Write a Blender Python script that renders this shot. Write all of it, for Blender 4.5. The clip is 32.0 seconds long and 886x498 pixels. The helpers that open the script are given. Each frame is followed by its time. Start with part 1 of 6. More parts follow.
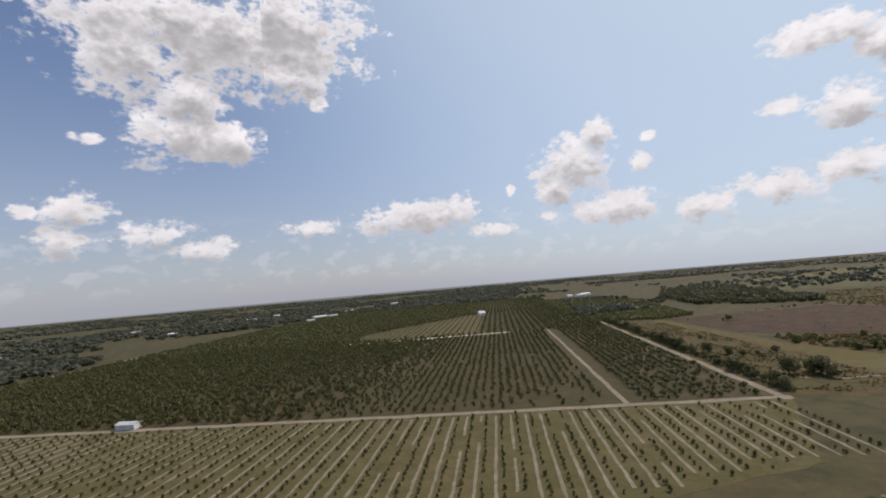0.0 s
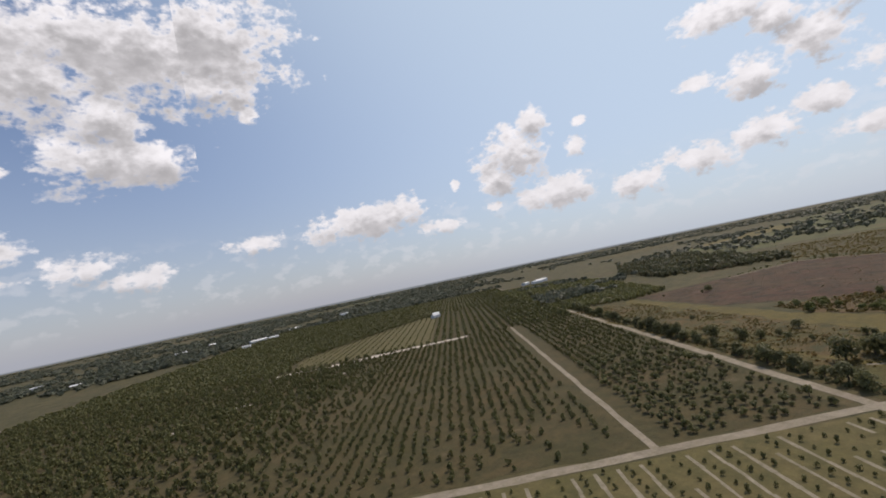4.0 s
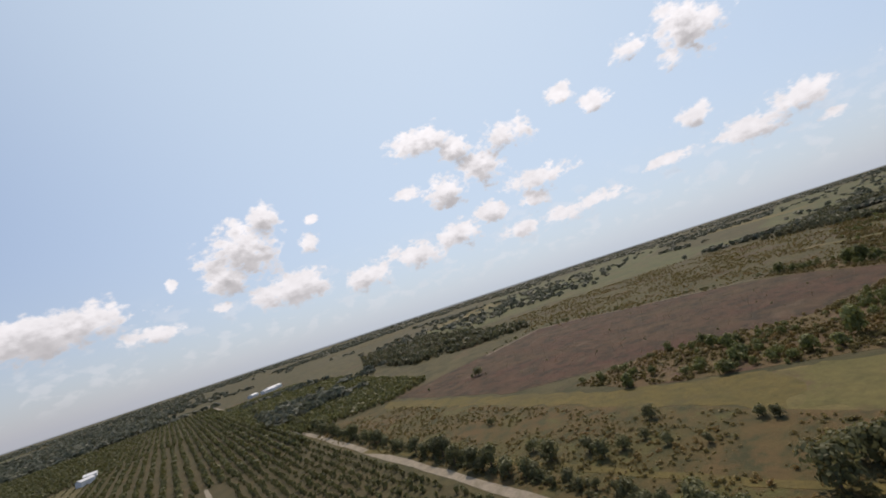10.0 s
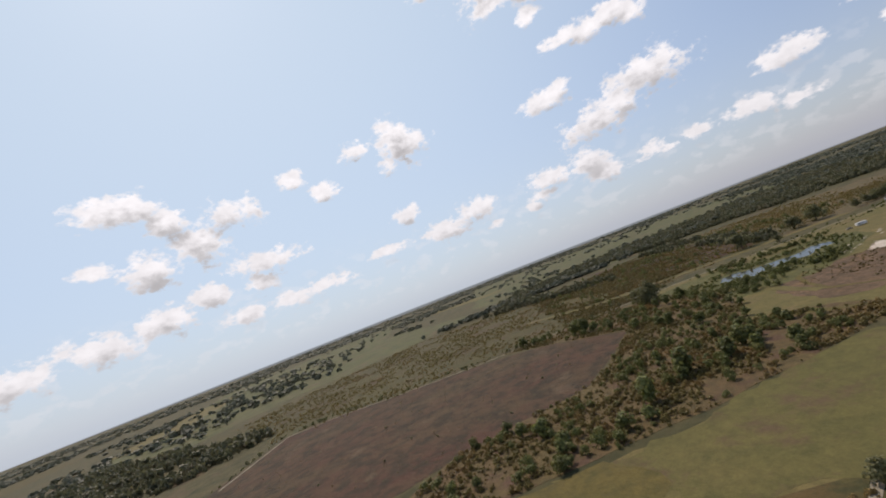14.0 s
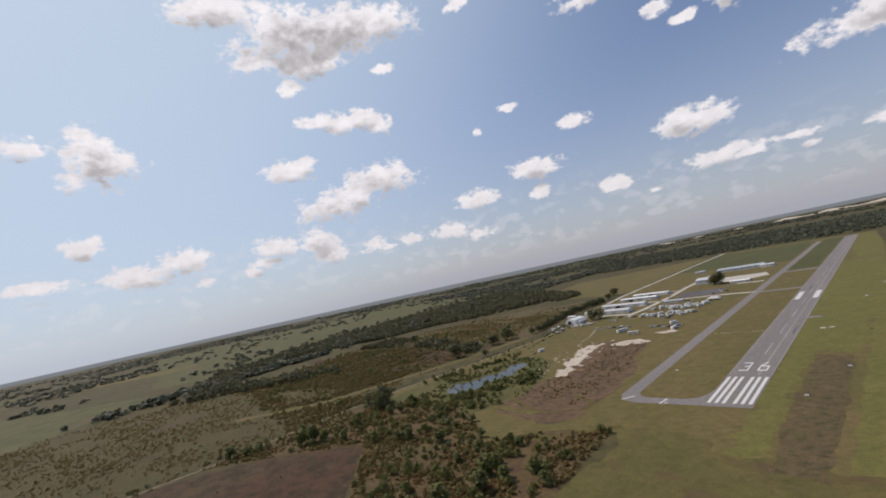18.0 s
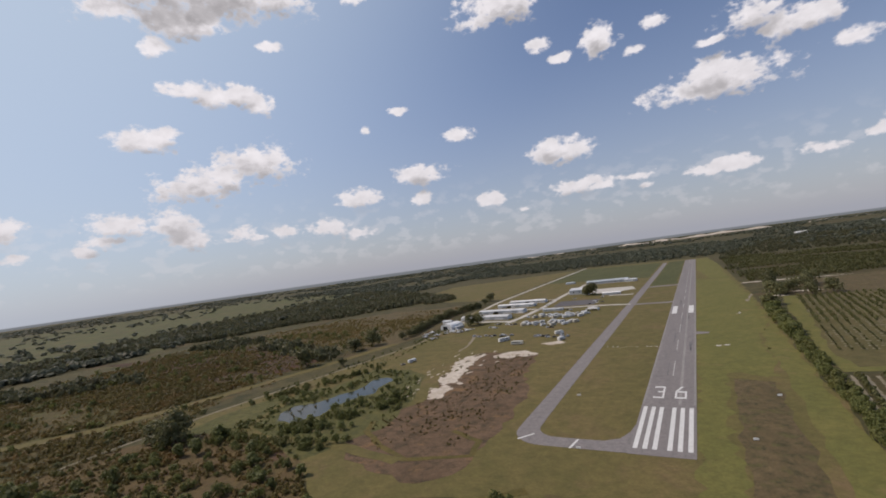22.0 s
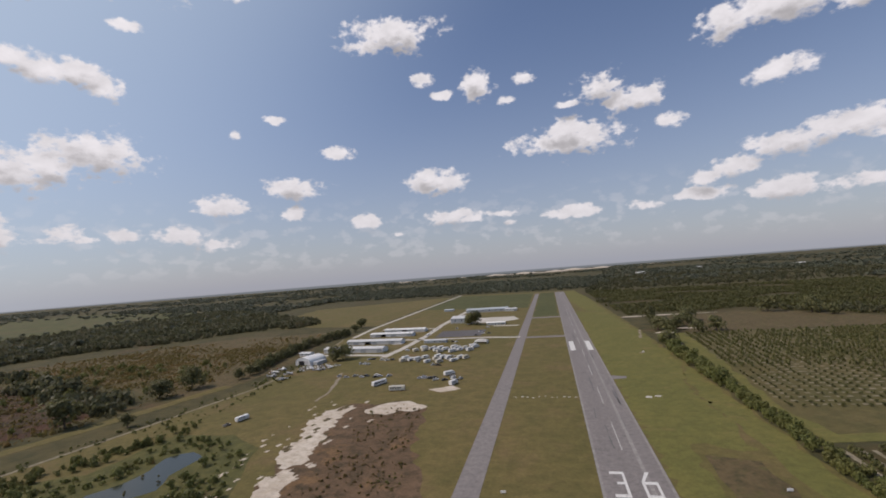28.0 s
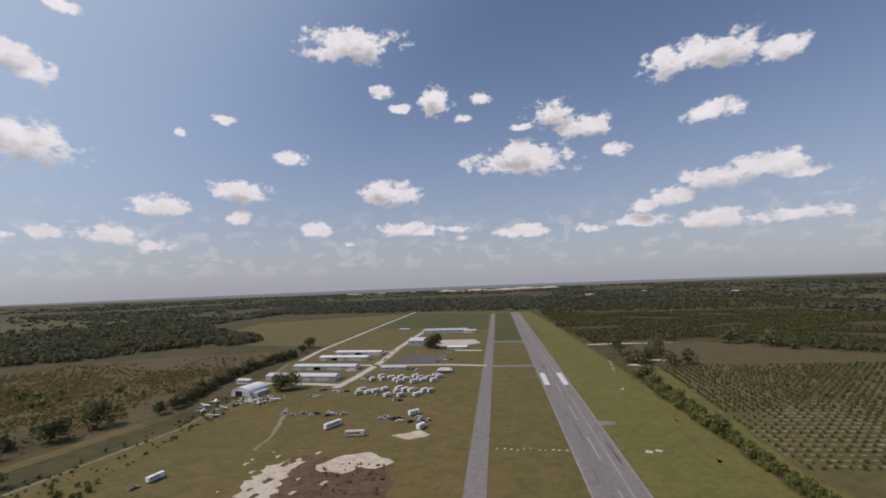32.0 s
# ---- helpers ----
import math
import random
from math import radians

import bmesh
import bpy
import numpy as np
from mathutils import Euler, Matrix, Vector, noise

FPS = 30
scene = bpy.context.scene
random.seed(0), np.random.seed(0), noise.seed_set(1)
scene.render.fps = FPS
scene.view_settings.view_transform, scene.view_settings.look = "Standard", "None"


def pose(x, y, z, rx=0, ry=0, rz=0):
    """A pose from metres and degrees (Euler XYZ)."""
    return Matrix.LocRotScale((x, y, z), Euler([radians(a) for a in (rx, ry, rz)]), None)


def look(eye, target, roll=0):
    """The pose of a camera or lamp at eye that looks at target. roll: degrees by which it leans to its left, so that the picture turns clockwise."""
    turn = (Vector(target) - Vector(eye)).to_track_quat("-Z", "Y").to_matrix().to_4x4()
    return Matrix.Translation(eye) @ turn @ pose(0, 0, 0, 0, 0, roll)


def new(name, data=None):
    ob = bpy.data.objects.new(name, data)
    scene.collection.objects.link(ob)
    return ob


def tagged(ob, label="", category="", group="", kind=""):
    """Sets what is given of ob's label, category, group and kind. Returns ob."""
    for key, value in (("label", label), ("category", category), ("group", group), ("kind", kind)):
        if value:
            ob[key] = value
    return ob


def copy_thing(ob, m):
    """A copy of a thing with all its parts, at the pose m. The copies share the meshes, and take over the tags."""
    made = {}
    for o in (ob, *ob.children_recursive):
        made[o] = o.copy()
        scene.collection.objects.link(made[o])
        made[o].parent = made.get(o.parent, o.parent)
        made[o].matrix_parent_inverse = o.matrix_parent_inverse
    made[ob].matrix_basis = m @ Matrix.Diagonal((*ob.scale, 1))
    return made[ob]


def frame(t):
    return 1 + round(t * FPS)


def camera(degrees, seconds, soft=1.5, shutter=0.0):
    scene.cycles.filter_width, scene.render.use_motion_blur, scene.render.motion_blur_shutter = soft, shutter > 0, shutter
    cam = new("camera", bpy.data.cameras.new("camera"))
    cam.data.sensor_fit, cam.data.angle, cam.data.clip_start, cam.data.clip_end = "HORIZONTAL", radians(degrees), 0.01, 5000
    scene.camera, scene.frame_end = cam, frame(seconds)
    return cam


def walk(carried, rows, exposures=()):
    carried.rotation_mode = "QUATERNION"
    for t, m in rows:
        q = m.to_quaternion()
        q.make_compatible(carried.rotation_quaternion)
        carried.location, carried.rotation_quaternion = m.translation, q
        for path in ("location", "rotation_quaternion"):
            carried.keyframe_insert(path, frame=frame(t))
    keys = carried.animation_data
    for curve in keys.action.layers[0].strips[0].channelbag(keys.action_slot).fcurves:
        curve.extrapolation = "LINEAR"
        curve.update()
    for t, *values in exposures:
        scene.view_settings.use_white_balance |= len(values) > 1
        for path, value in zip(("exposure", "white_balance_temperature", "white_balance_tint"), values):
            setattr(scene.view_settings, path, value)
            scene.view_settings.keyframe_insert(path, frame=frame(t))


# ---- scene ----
cam = camera(90.3, 32.0, soft=1.8)

# ---- the flight: seconds, eye, point looked at, roll ----
PATH = [
    (0, (329.00, -30.86, 68.52), (293.15, -123.89, 76.29), -4.90),
    (0.5, (323.21, -39.35, 69.27), (287.45, -132.52, 75.77), -6.85),
    (1, (317.45, -47.91, 69.99), (280.54, -140.67, 75.77), -7.60),
    (1.5, (311.71, -56.57, 70.61), (273.45, -148.72, 77.29), -7.61),
    (2, (305.99, -65.45, 71.11), (267.17, -157.39, 77.46), -7.98),
    (2.5, (300.25, -74.61, 71.44), (261.14, -166.51, 76.45), -8.70),
    (4.5, (276.04, -118.76, 68.34), (227.34, -205.88, 74.64), -12.18),
    (5, (268.66, -130.95, 67.38), (216.52, -216.04, 73.91), -12.06),
    (5.5, (261.06, -143.09, 66.45), (203.53, -224.45, 74.81), -12.18),
    (6, (253.29, -154.63, 65.65), (190.31, -231.81, 74.40), -11.32),
    (6.5, (245.22, -165.10, 65.03), (178.74, -239.14, 75.01), -13.32),
    (7, (236.73, -174.39, 64.57), (168.85, -247.16, 74.35), -12.59),
    (7.5, (227.76, -182.69, 64.24), (158.17, -253.65, 75.31), -12.71),
    (8, (218.25, -190.29, 64.04), (144.24, -256.62, 75.19), -13.53),
    (8.5, (208.27, -197.37, 63.96), (129.09, -257.51, 74.62), -16.11),
    (9, (198.07, -203.80, 63.97), (115.54, -259.18, 75.00), -17.84),
    (9.5, (187.86, -209.55, 64.05), (102.39, -259.98, 76.37), -19.05),
    (10, (177.82, -214.60, 64.19), (89.71, -260.45, 75.77), -18.11),
    (10.5, (168.19, -219.09, 64.43), (77.49, -259.34, 76.78), -18.44),
    (11, (159.16, -223.42, 64.93), (66.44, -258.96, 76.76), -17.62),
    (11.5, (150.91, -227.90, 65.74), (55.98, -256.83, 78.07), -18.38),
    (12, (143.58, -232.63, 66.89), (47.02, -254.97, 80.24), -19.86),
    (12.5, (137.17, -237.62, 68.41), (39.11, -252.34, 81.34), -20.19),
    (13, (131.67, -242.79, 70.31), (32.47, -248.35, 81.71), -20.96),
    (13.5, (126.96, -247.98, 72.55), (27.53, -244.07, 82.48), -23.16),
    (14, (122.83, -252.93, 75.02), (24.28, -238.66, 84.09), -21.36),
    (14.5, (119.02, -257.41, 77.69), (21.89, -234.95, 85.59), -21.02),
    (15, (115.28, -261.42, 80.48), (21.44, -227.52, 87.11), -19.16),
    (15.5, (111.38, -264.92, 83.32), (22.04, -220.29, 88.41), -18.20),
    (16.5, (98.99, -266.52, 88.56), (17.30, -209.21, 95.11), -17.16),
    (17.5, (86.60, -263.58, 93.80), (14.37, -194.86, 101.66), -16.12),
    (18, (79.29, -256.90, 93.66), (8.23, -186.92, 101.01), -12.26),
    (18.5, (71.95, -249.16, 93.09), (4.20, -176.29, 103.10), -13.10),
    (19, (64.47, -240.48, 92.10), (-1.47, -165.97, 102.13), -11.72),
    (19.5, (56.82, -231.04, 90.75), (-6.63, -154.26, 99.74), -11.00),
    (20, (49.10, -221.03, 89.15), (-10.89, -141.50, 97.91), -9.76),
    (20.5, (41.54, -210.70, 87.39), (-14.54, -128.33, 95.75), -8.75),
    (21, (34.39, -200.33, 85.57), (-19.76, -116.42, 90.74), -6.99),
    (21.5, (27.93, -190.12, 83.79), (-23.59, -104.54, 88.46), -8.23),
    (22, (22.10, -180.29, 82.03), (-27.63, -93.59, 84.96), -7.90),
    (22.5, (16.87, -170.99, 80.28), (-30.81, -83.11, 82.17), -7.66),
    (23, (12.16, -162.26, 78.58), (-33.49, -73.31, 80.83), -8.28),
    (23.5, (7.86, -154.03, 76.99), (-35.86, -64.14, 79.81), -8.50),
    (24, (3.87, -146.14, 75.68), (-38.18, -55.45, 78.06), -7.18),
    (24.5, (0.07, -138.32, 74.85), (-39.62, -46.65, 79.39), -8.08),
    (25, (-3.59, -130.64, 74.32), (-40.62, -37.91, 79.80), -8.36),
    (25.5, (-7.17, -123.15, 74.00), (-41.73, -29.46, 79.21), -8.83),
    (27.5, (-19.85, -98.53, 76.44), (-44.50, -1.71, 80.89), -6.65),
    (28, (-22.45, -93.75, 77.06), (-45.22, 3.49, 82.24), -4.46),
    (28.5, (-24.97, -89.17, 77.62), (-43.83, 8.86, 83.58), -4.56),
    (29, (-27.50, -84.71, 78.32), (-43.80, 13.70, 85.34), -4.73),
    (29.5, (-30.13, -80.31, 79.25), (-46.61, 18.11, 85.69), -4.76),
    (30, (-32.85, -75.97, 80.39), (-50.94, 22.22, 85.98), -3.78),
    (30.5, (-35.58, -71.71, 81.53), (-54.33, 26.38, 86.73), -3.27),
    (31, (-38.36, -67.53, 82.68), (-55.02, 30.95, 87.66), -3.22),
    (31.5, (-41.19, -63.35, 83.84), (-55.08, 35.50, 89.74), -3.08),
    (32, (-44.06, -59.11, 84.98), (-55.80, 39.90, 92.60), -2.17),
]
EXPOSURES = [(0.0, 0.01, 6700, 15), (13.0, 0.13, 6740, 15), (17.5, 0.0, 6720, 15.5), (25.0, -0.13, 6700, 16.5), (32.0, -0.16, 6680, 16.5)]
walk(cam, [(t, look(eye, aim, roll)) for t, eye, aim, roll in PATH], EXPOSURES)

# ---- sky, sun ----
SUN_AZ, SUN_EL = -104.0, 50.0   # compass degrees from the runway's line, and height
world = bpy.data.worlds.new("sky")
scene.world = world
world.use_nodes = True
W = world.node_tree
W.nodes.clear()


def wnode(kind, **inputs):
    n = W.nodes.new(kind)
    for key, value in inputs.items():
        n.inputs[int(key[1:])].default_value = value
    return n


def wmath(op, a, b=None, clamp=False):
    n = W.nodes.new("ShaderNodeMath")
    n.operation, n.use_clamp = op, clamp
    for slot, v in ((0, a), (1, b)):
        if v is None:
            continue
        if isinstance(v, (int, float)):
            n.inputs[slot].default_value = v
        else:
            W.links.new(v, n.inputs[slot])
    return n.outputs[0]


def wmix(f, a, b):
    n = W.nodes.new("ShaderNodeMix")
    n.data_type = "RGBA"
    for slot, v in ((0, f), (6, a), (7, b)):
        if isinstance(v, (int, float)):
            n.inputs[slot].default_value = v
        elif isinstance(v, tuple):
            n.inputs[slot].default_value = (*v, 1)
        else:
            W.links.new(v, n.inputs[slot])
    return n.outputs[2]


def wramp(f, lo, hi):
    n = W.nodes.new("ShaderNodeMapRange")
    n.interpolation_type = "SMOOTHSTEP"
    W.links.new(f, n.inputs[0])
    for slot, v in ((1, lo), (2, hi)):
        if isinstance(v, (int, float)):
            n.inputs[slot].default_value = v
        else:
            W.links.new(v, n.inputs[slot])
    return n.outputs[0]


coord = W.nodes.new("ShaderNodeTexCoord").outputs["Generated"]
sep = W.nodes.new("ShaderNodeSeparateXYZ")
W.links.new(coord, sep.inputs[0])
AZ = wmath("MULTIPLY", wmath("ARCTAN2", sep.outputs[0], sep.outputs[1]), 57.2958)
EL = wmath("MULTIPLY", wmath("ARCSINE", sep.outputs[2]), 57.2958)
sky_tex = W.nodes.new("ShaderNodeTexSky")
sky_tex.sky_type, sky_tex.sun_disc = "NISHITA", False
sky_tex.sun_elevation, sky_tex.sun_rotation = radians(SUN_EL), radians(SUN_AZ)
sky_tex.air_density, sky_tex.dust_density, sky_tex.ozone_density = 1.0, 0.6, 2.2
SKY_GAIN = 0.112
vivid = W.nodes.new("ShaderNodeHueSaturation")
vivid.inputs["Saturation"].default_value, vivid.inputs["Hue"].default_value = 1.0, 0.503
W.links.new(sky_tex.outputs[0], vivid.inputs["Color"])
scaled = W.nodes.new("ShaderNodeVectorMath")
scaled.operation = "SCALE"
W.links.new(vivid.outputs[0], scaled.inputs[0])
scaled.inputs[3].default_value = SKY_GAIN
# summer haze: pale towards the horizon
haze = wmath("POWER", wmath("SUBTRACT", 1.0, wmath("DIVIDE", EL, 34.0, True), True), 2.2)
blue = wmix(wmath("MULTIPLY", haze, 0.84), scaled.outputs[0], (0.355, 0.392, 0.475))
# brighter, whiter haze on the sun's side of the sky
SUN_WAY = (math.sin(radians(SUN_AZ)) * math.cos(radians(SUN_EL)), math.cos(radians(SUN_AZ)) * math.cos(radians(SUN_EL)), math.sin(radians(SUN_EL)))
facing = W.nodes.new("ShaderNodeVectorMath")
facing.operation = "DOT_PRODUCT"
W.links.new(coord, facing.inputs[0])
facing.inputs[1].default_value = SUN_WAY
blue = wmix(wmath("MULTIPLY", wramp(facing.outputs["Value"], 0.24, 0.98), 0.86), blue, (0.53, 0.67, 0.80))
NEAREST, ABOVE = [None], [None]
EL_UP = wmath("ADD", EL, 1.5)


def puff(az, el, wide, high):
    """One heap of a fair-weather cloud: bearing, height and half sizes in degrees."""
    heap(az, el, wide, high, EL, NEAREST)
    heap(az, el, wide, high, EL_UP, ABOVE)


def heap(az, el, wide, high, level, nearest):
    mp = W.nodes.new("ShaderNodeMapping")
    mp.vector_type = "TEXTURE"
    mp.inputs[1].default_value, mp.inputs[3].default_value = (az, el, 0), (wide, high, 1e5)
    here = W.nodes.new("ShaderNodeCombineXYZ")
    W.links.new(AZ, here.inputs[0])
    W.links.new(level, here.inputs[1])
    if nearest[0] is not None:
        W.links.new(nearest[0], here.inputs[2])
    W.links.new(here.outputs[0], mp.inputs[0])
    ln = W.nodes.new("ShaderNodeVectorMath")
    ln.operation = "LENGTH"
    W.links.new(mp.outputs[0], ln.inputs[0])
    far = ln.outputs["Value"]
    nearest[0] = wmath("MINIMUM", nearest[0], far) if nearest[0] is not None else far


puff(175.2, 28.9, 16.56, 5.45)
puff(170.0, 30.0, 10.10, 3.64)
puff(-177.5, 30.5, 8.91, 5.99)
puff(166.6, 26.2, 5.48, 3.91)
puff(171.4, 23.0, 4.04, 3.22)
puff(-179.1, 26.3, 8.03, 2.72)
puff(170.7, 18.8, 5.65, 2.74)
puff(175.3, 18.5, 5.89, 2.18)
puff(162.3, 17.6, 1.50, 0.71)
puff(-173.5, 23.1, 1.05, 1.00)
puff(160.6, 10.5, 2.78, 2.01)
puff(160.1, 7.5, 2.06, 2.00)
puff(157.5, 10.1, 1.10, 0.79)
puff(168.7, 8.0, 3.32, 1.45)
puff(171.6, 6.3, 3.61, 1.22)
puff(-161.8, 8.8, 9.06, 2.02)
puff(-157.3, 9.2, 4.39, 2.17)
puff(-174.8, 8.4, 3.27, 1.05)
puff(-152.4, 6.5, 3.37, 1.01)
puff(-141.0, 13.3, 4.35, 3.37)
puff(-138.6, 16.6, 1.87, 1.86)
puff(-143.7, 10.6, 2.20, 1.79)
puff(-133.6, 12.3, 1.51, 1.26)
puff(-132.7, 15.1, 0.82, 0.62)
puff(-149.4, 10.9, 0.67, 0.69)
puff(-144.8, 7.3, 1.02, 0.60)
puff(-115.9, 20.4, 4.35, 1.78)
puff(-111.6, 18.5, 2.29, 1.59)
puff(-105.4, 17.8, 3.65, 2.00)
puff(-109.4, 15.1, 2.95, 2.24)
puff(-114.3, 13.6, 3.42, 1.80)
puff(-119.9, 14.8, 2.15, 0.79)
puff(-102.6, 11.2, 4.32, 1.47)
puff(-104.1, 9.1, 2.13, 1.06)
puff(-97.2, 19.6, 1.69, 0.99)
puff(-93.5, 17.2, 1.84, 1.05)
puff(-109.9, 9.2, 1.95, 1.34)
puff(-114.4, 7.9, 3.05, 1.53)
puff(-121.0, 6.9, 3.55, 1.61)
puff(-127.5, 6.3, 3.30, 1.67)
puff(-136.9, 7.3, 4.67, 1.86)
puff(-106.8, 5.9, 2.50, 1.42)
puff(-101.9, 5.9, 2.35, 1.09)
puff(-97.4, 6.3, 3.30, 0.91)
puff(-82.3, 19.7, 3.07, 3.00)
puff(-80.2, 19.4, 2.12, 1.47)
puff(-84.3, 17.7, 1.56, 1.29)
puff(-88.1, 20.8, 2.39, 1.19)
puff(-84.7, 11.1, 1.80, 1.18)
puff(-62.2, 17.2, 2.90, 1.15)
puff(-60.3, 18.1, 1.43, 0.85)
puff(-50.9, 14.6, 4.34, 2.12)
puff(-57.8, 12.4, 4.04, 1.98)
puff(-60.8, 8.4, 2.40, 1.89)
puff(-54.8, 13.0, 2.72, 1.65)
puff(-54.1, 6.6, 2.34, 1.11)
puff(-49.3, 6.4, 1.59, 0.72)
puff(-58.3, 6.1, 1.25, 0.64)
puff(-76.0, 8.5, 3.16, 1.55)
puff(-68.9, 5.9, 1.10, 0.68)
puff(-64.0, 29.5, 3.00, 0.95)
puff(-54.9, 22.0, 2.08, 1.20)
puff(-50.5, 21.3, 1.99, 1.16)
puff(-88.0, 7.6, 2.90, 0.69)
puff(-80.0, 7.4, 3.61, 1.16)
puff(-74.0, 5.7, 0.93, 0.55)
puff(-58.1, 22.7, 2.56, 0.94)
puff(-52.3, 22.3, 2.14, 1.32)
puff(-67.8, 34.6, 5.83, 1.50)
puff(-58.8, 32.3, 8.23, 3.48)
puff(-52.8, 32.4, 6.83, 2.59)
puff(-56.6, 29.2, 3.97, 1.52)
puff(-60.9, 26.5, 1.65, 0.90)
puff(-46.7, 32.2, 4.54, 1.93)
puff(-48.0, 27.4, 1.40, 0.50)
puff(-66.1, 8.4, 2.69, 1.16)
puff(-67.4, 6.9, 2.10, 0.72)
puff(-59.7, 6.5, 2.78, 1.13)
puff(-55.0, 6.1, 2.08, 0.69)
puff(-43.8, 6.2, 2.86, 1.01)
puff(-40.2, 5.2, 1.80, 0.70)
puff(-52.1, 5.9, 1.35, 0.54)
puff(-36.9, 32.2, 2.17, 0.82)
puff(-7.0, 22.9, 1.95, 1.66)
puff(-14.3, 24.0, 1.27, 0.85)
puff(-11.7, 22.2, 1.47, 0.50)
puff(-1.0, 23.0, 1.52, 0.73)
puff(-3.3, 20.6, 1.27, 0.48)
puff(4.3, 19.2, 1.32, 0.45)
puff(3.9, 14.8, 6.08, 1.66)
puff(3.2, 16.0, 3.33, 1.20)
puff(7.8, 20.4, 3.06, 1.61)
puff(12.0, 18.4, 3.51, 1.19)
puff(-18.3, 29.1, 6.04, 1.64)
puff(-20.8, 28.0, 3.03, 1.25)
puff(-13.2, 11.5, 3.98, 1.28)
puff(-14.5, 12.5, 2.22, 0.90)
puff(-11.3, 7.2, 3.51, 0.83)
puff(-9.3, 6.7, 2.17, 0.67)
puff(-31.6, 11.6, 3.44, 1.07)
puff(-31.9, 12.3, 1.79, 0.68)
puff(-25.6, 15.7, 2.04, 0.98)
puff(-23.3, 7.1, 2.25, 0.85)
puff(-31.7, 8.5, 1.42, 0.77)
puff(-39.7, 9.5, 2.62, 1.04)
puff(-4.3, 5.7, 0.84, 0.36)
puff(-18.8, 5.3, 1.05, 0.39)
puff(-37.7, 17.7, 0.66, 0.51)
puff(-33.2, 19.6, 1.35, 0.44)
puff(-5.8, 7.0, 2.84, 0.59)
puff(25.1, 23.5, 5.14, 1.67)
puff(25.5, 17.6, 2.48, 1.04)
puff(32.8, 22.1, 1.91, 1.08)
puff(15.5, 15.1, 1.50, 0.76)
puff(18.2, 8.2, 1.86, 0.75)
puff(21.3, 8.9, 2.57, 1.12)
puff(25.4, 10.6, 3.57, 1.38)
puff(30.1, 11.0, 3.93, 1.30)
puff(33.3, 9.6, 2.19, 0.84)
puff(17.5, 6.5, 3.86, 0.76)
puff(24.5, 6.0, 2.72, 1.02)
puff(32.5, 5.8, 3.75, 0.97)
puff(4.0, 6.2, 3.50, 0.75)
puff(12.0, 6.0, 2.09, 0.58)


def sky_noise(scale, detail, rough, flat=1.5):
    mp = W.nodes.new("ShaderNodeMapping")
    mp.inputs[3].default_value = (1, 1, flat)
    W.links.new(coord, mp.inputs[0])
    n = W.nodes.new("ShaderNodeTexNoise")
    n.inputs["Scale"].default_value, n.inputs["Detail"].default_value, n.inputs["Roughness"].default_value = scale, detail, rough
    W.links.new(mp.outputs[0], n.inputs["Vector"])
    return n.outputs["Fac"]


billow = sky_noise(14.0, 6.0, 0.5)
puffs = sky_noise(30.0, 5.0, 0.55)
rough = wmath("ADD", wmath("MULTIPLY", wmath("SUBTRACT", billow, 0.5), 2.3), wmath("ADD", wmath("MULTIPLY", wmath("SUBTRACT", sky_noise(54.0, 5.0, 0.52), 0.5), 1.7), wmath("MULTIPLY", wmath("SUBTRACT", sky_noise(120.0, 3.0, 0.5), 0.5), 0.5)))
body = wmath("ADD", wmath("SUBTRACT", 1.0, NEAREST[0]), rough)
over = wmath("ADD", wmath("SUBTRACT", 1.0, ABOVE[0]), wmath("MULTIPLY", rough, 0.8))
cover = wramp(body, -0.20, 0.42)
# low heaps along the horizon, softened by haze
belt = wmath("MULTIPLY", wramp(EL, 0.8, 3.0), wmath("SUBTRACT", 1.0, wramp(EL, 6.0, 11.0)))
low = wmath("MULTIPLY", wramp(sky_noise(27.0, 6.0, 0.5, 1.7), 0.50, 0.64), wmath("MULTIPLY", belt, 0.22))
cover = wmath("MAXIMUM", cover, low)
lit = wmath("SUBTRACT", 0.86, wmath("MULTIPLY", wramp(over, -0.1, 1.0), 0.40))
lit = wmath("ADD", lit, wmath("MULTIPLY", wmath("SUBTRACT", puffs, 0.5), 0.45))
lit = wmath("MAXIMUM", wmath("MINIMUM", lit, 0.93), 0.40)
tone = W.nodes.new("ShaderNodeCombineColor")
for _k, _g in ((0, 0.985), (1, 0.995), (2, 1.03)):
    W.links.new(wmath("MULTIPLY", lit, _g), tone.inputs[_k])
veil = wmix(wmath("MULTIPLY", haze, 0.45), tone.outputs[0], (0.58, 0.59, 0.62))
blue = wmix(cover, blue, veil)

# land below the horizon, distance haze put into its colour as it pales
hazed_ground = wmix(wramp(EL, -3.0, -0.2), (0.060, 0.070, 0.062), (0.20, 0.225, 0.245))
dome = wmix(wramp(EL, -0.62, -0.50), hazed_ground, blue)
back = W.nodes.new("ShaderNodeBackground")
W.links.new(dome, back.inputs[0])
back.inputs[1].default_value = 1.0
W.links.new(back.outputs[0], W.nodes.new("ShaderNodeOutputWorld").inputs[0])

sun = new("sun", bpy.data.lights.new("sun", "SUN"))
sun.data.energy, sun.data.angle, sun.data.color = 3.2, radians(0.55), (1.0, 0.885, 0.755)
_a, _e = radians(SUN_AZ), radians(SUN_EL)
sun.matrix_world = look((math.sin(_a) * math.cos(_e) * 900, math.cos(_a) * math.cos(_e) * 900, math.sin(_e) * 900), (0, 0, 0))
tagged(sun, "afternoon sun high in the hazy sky", "sun")

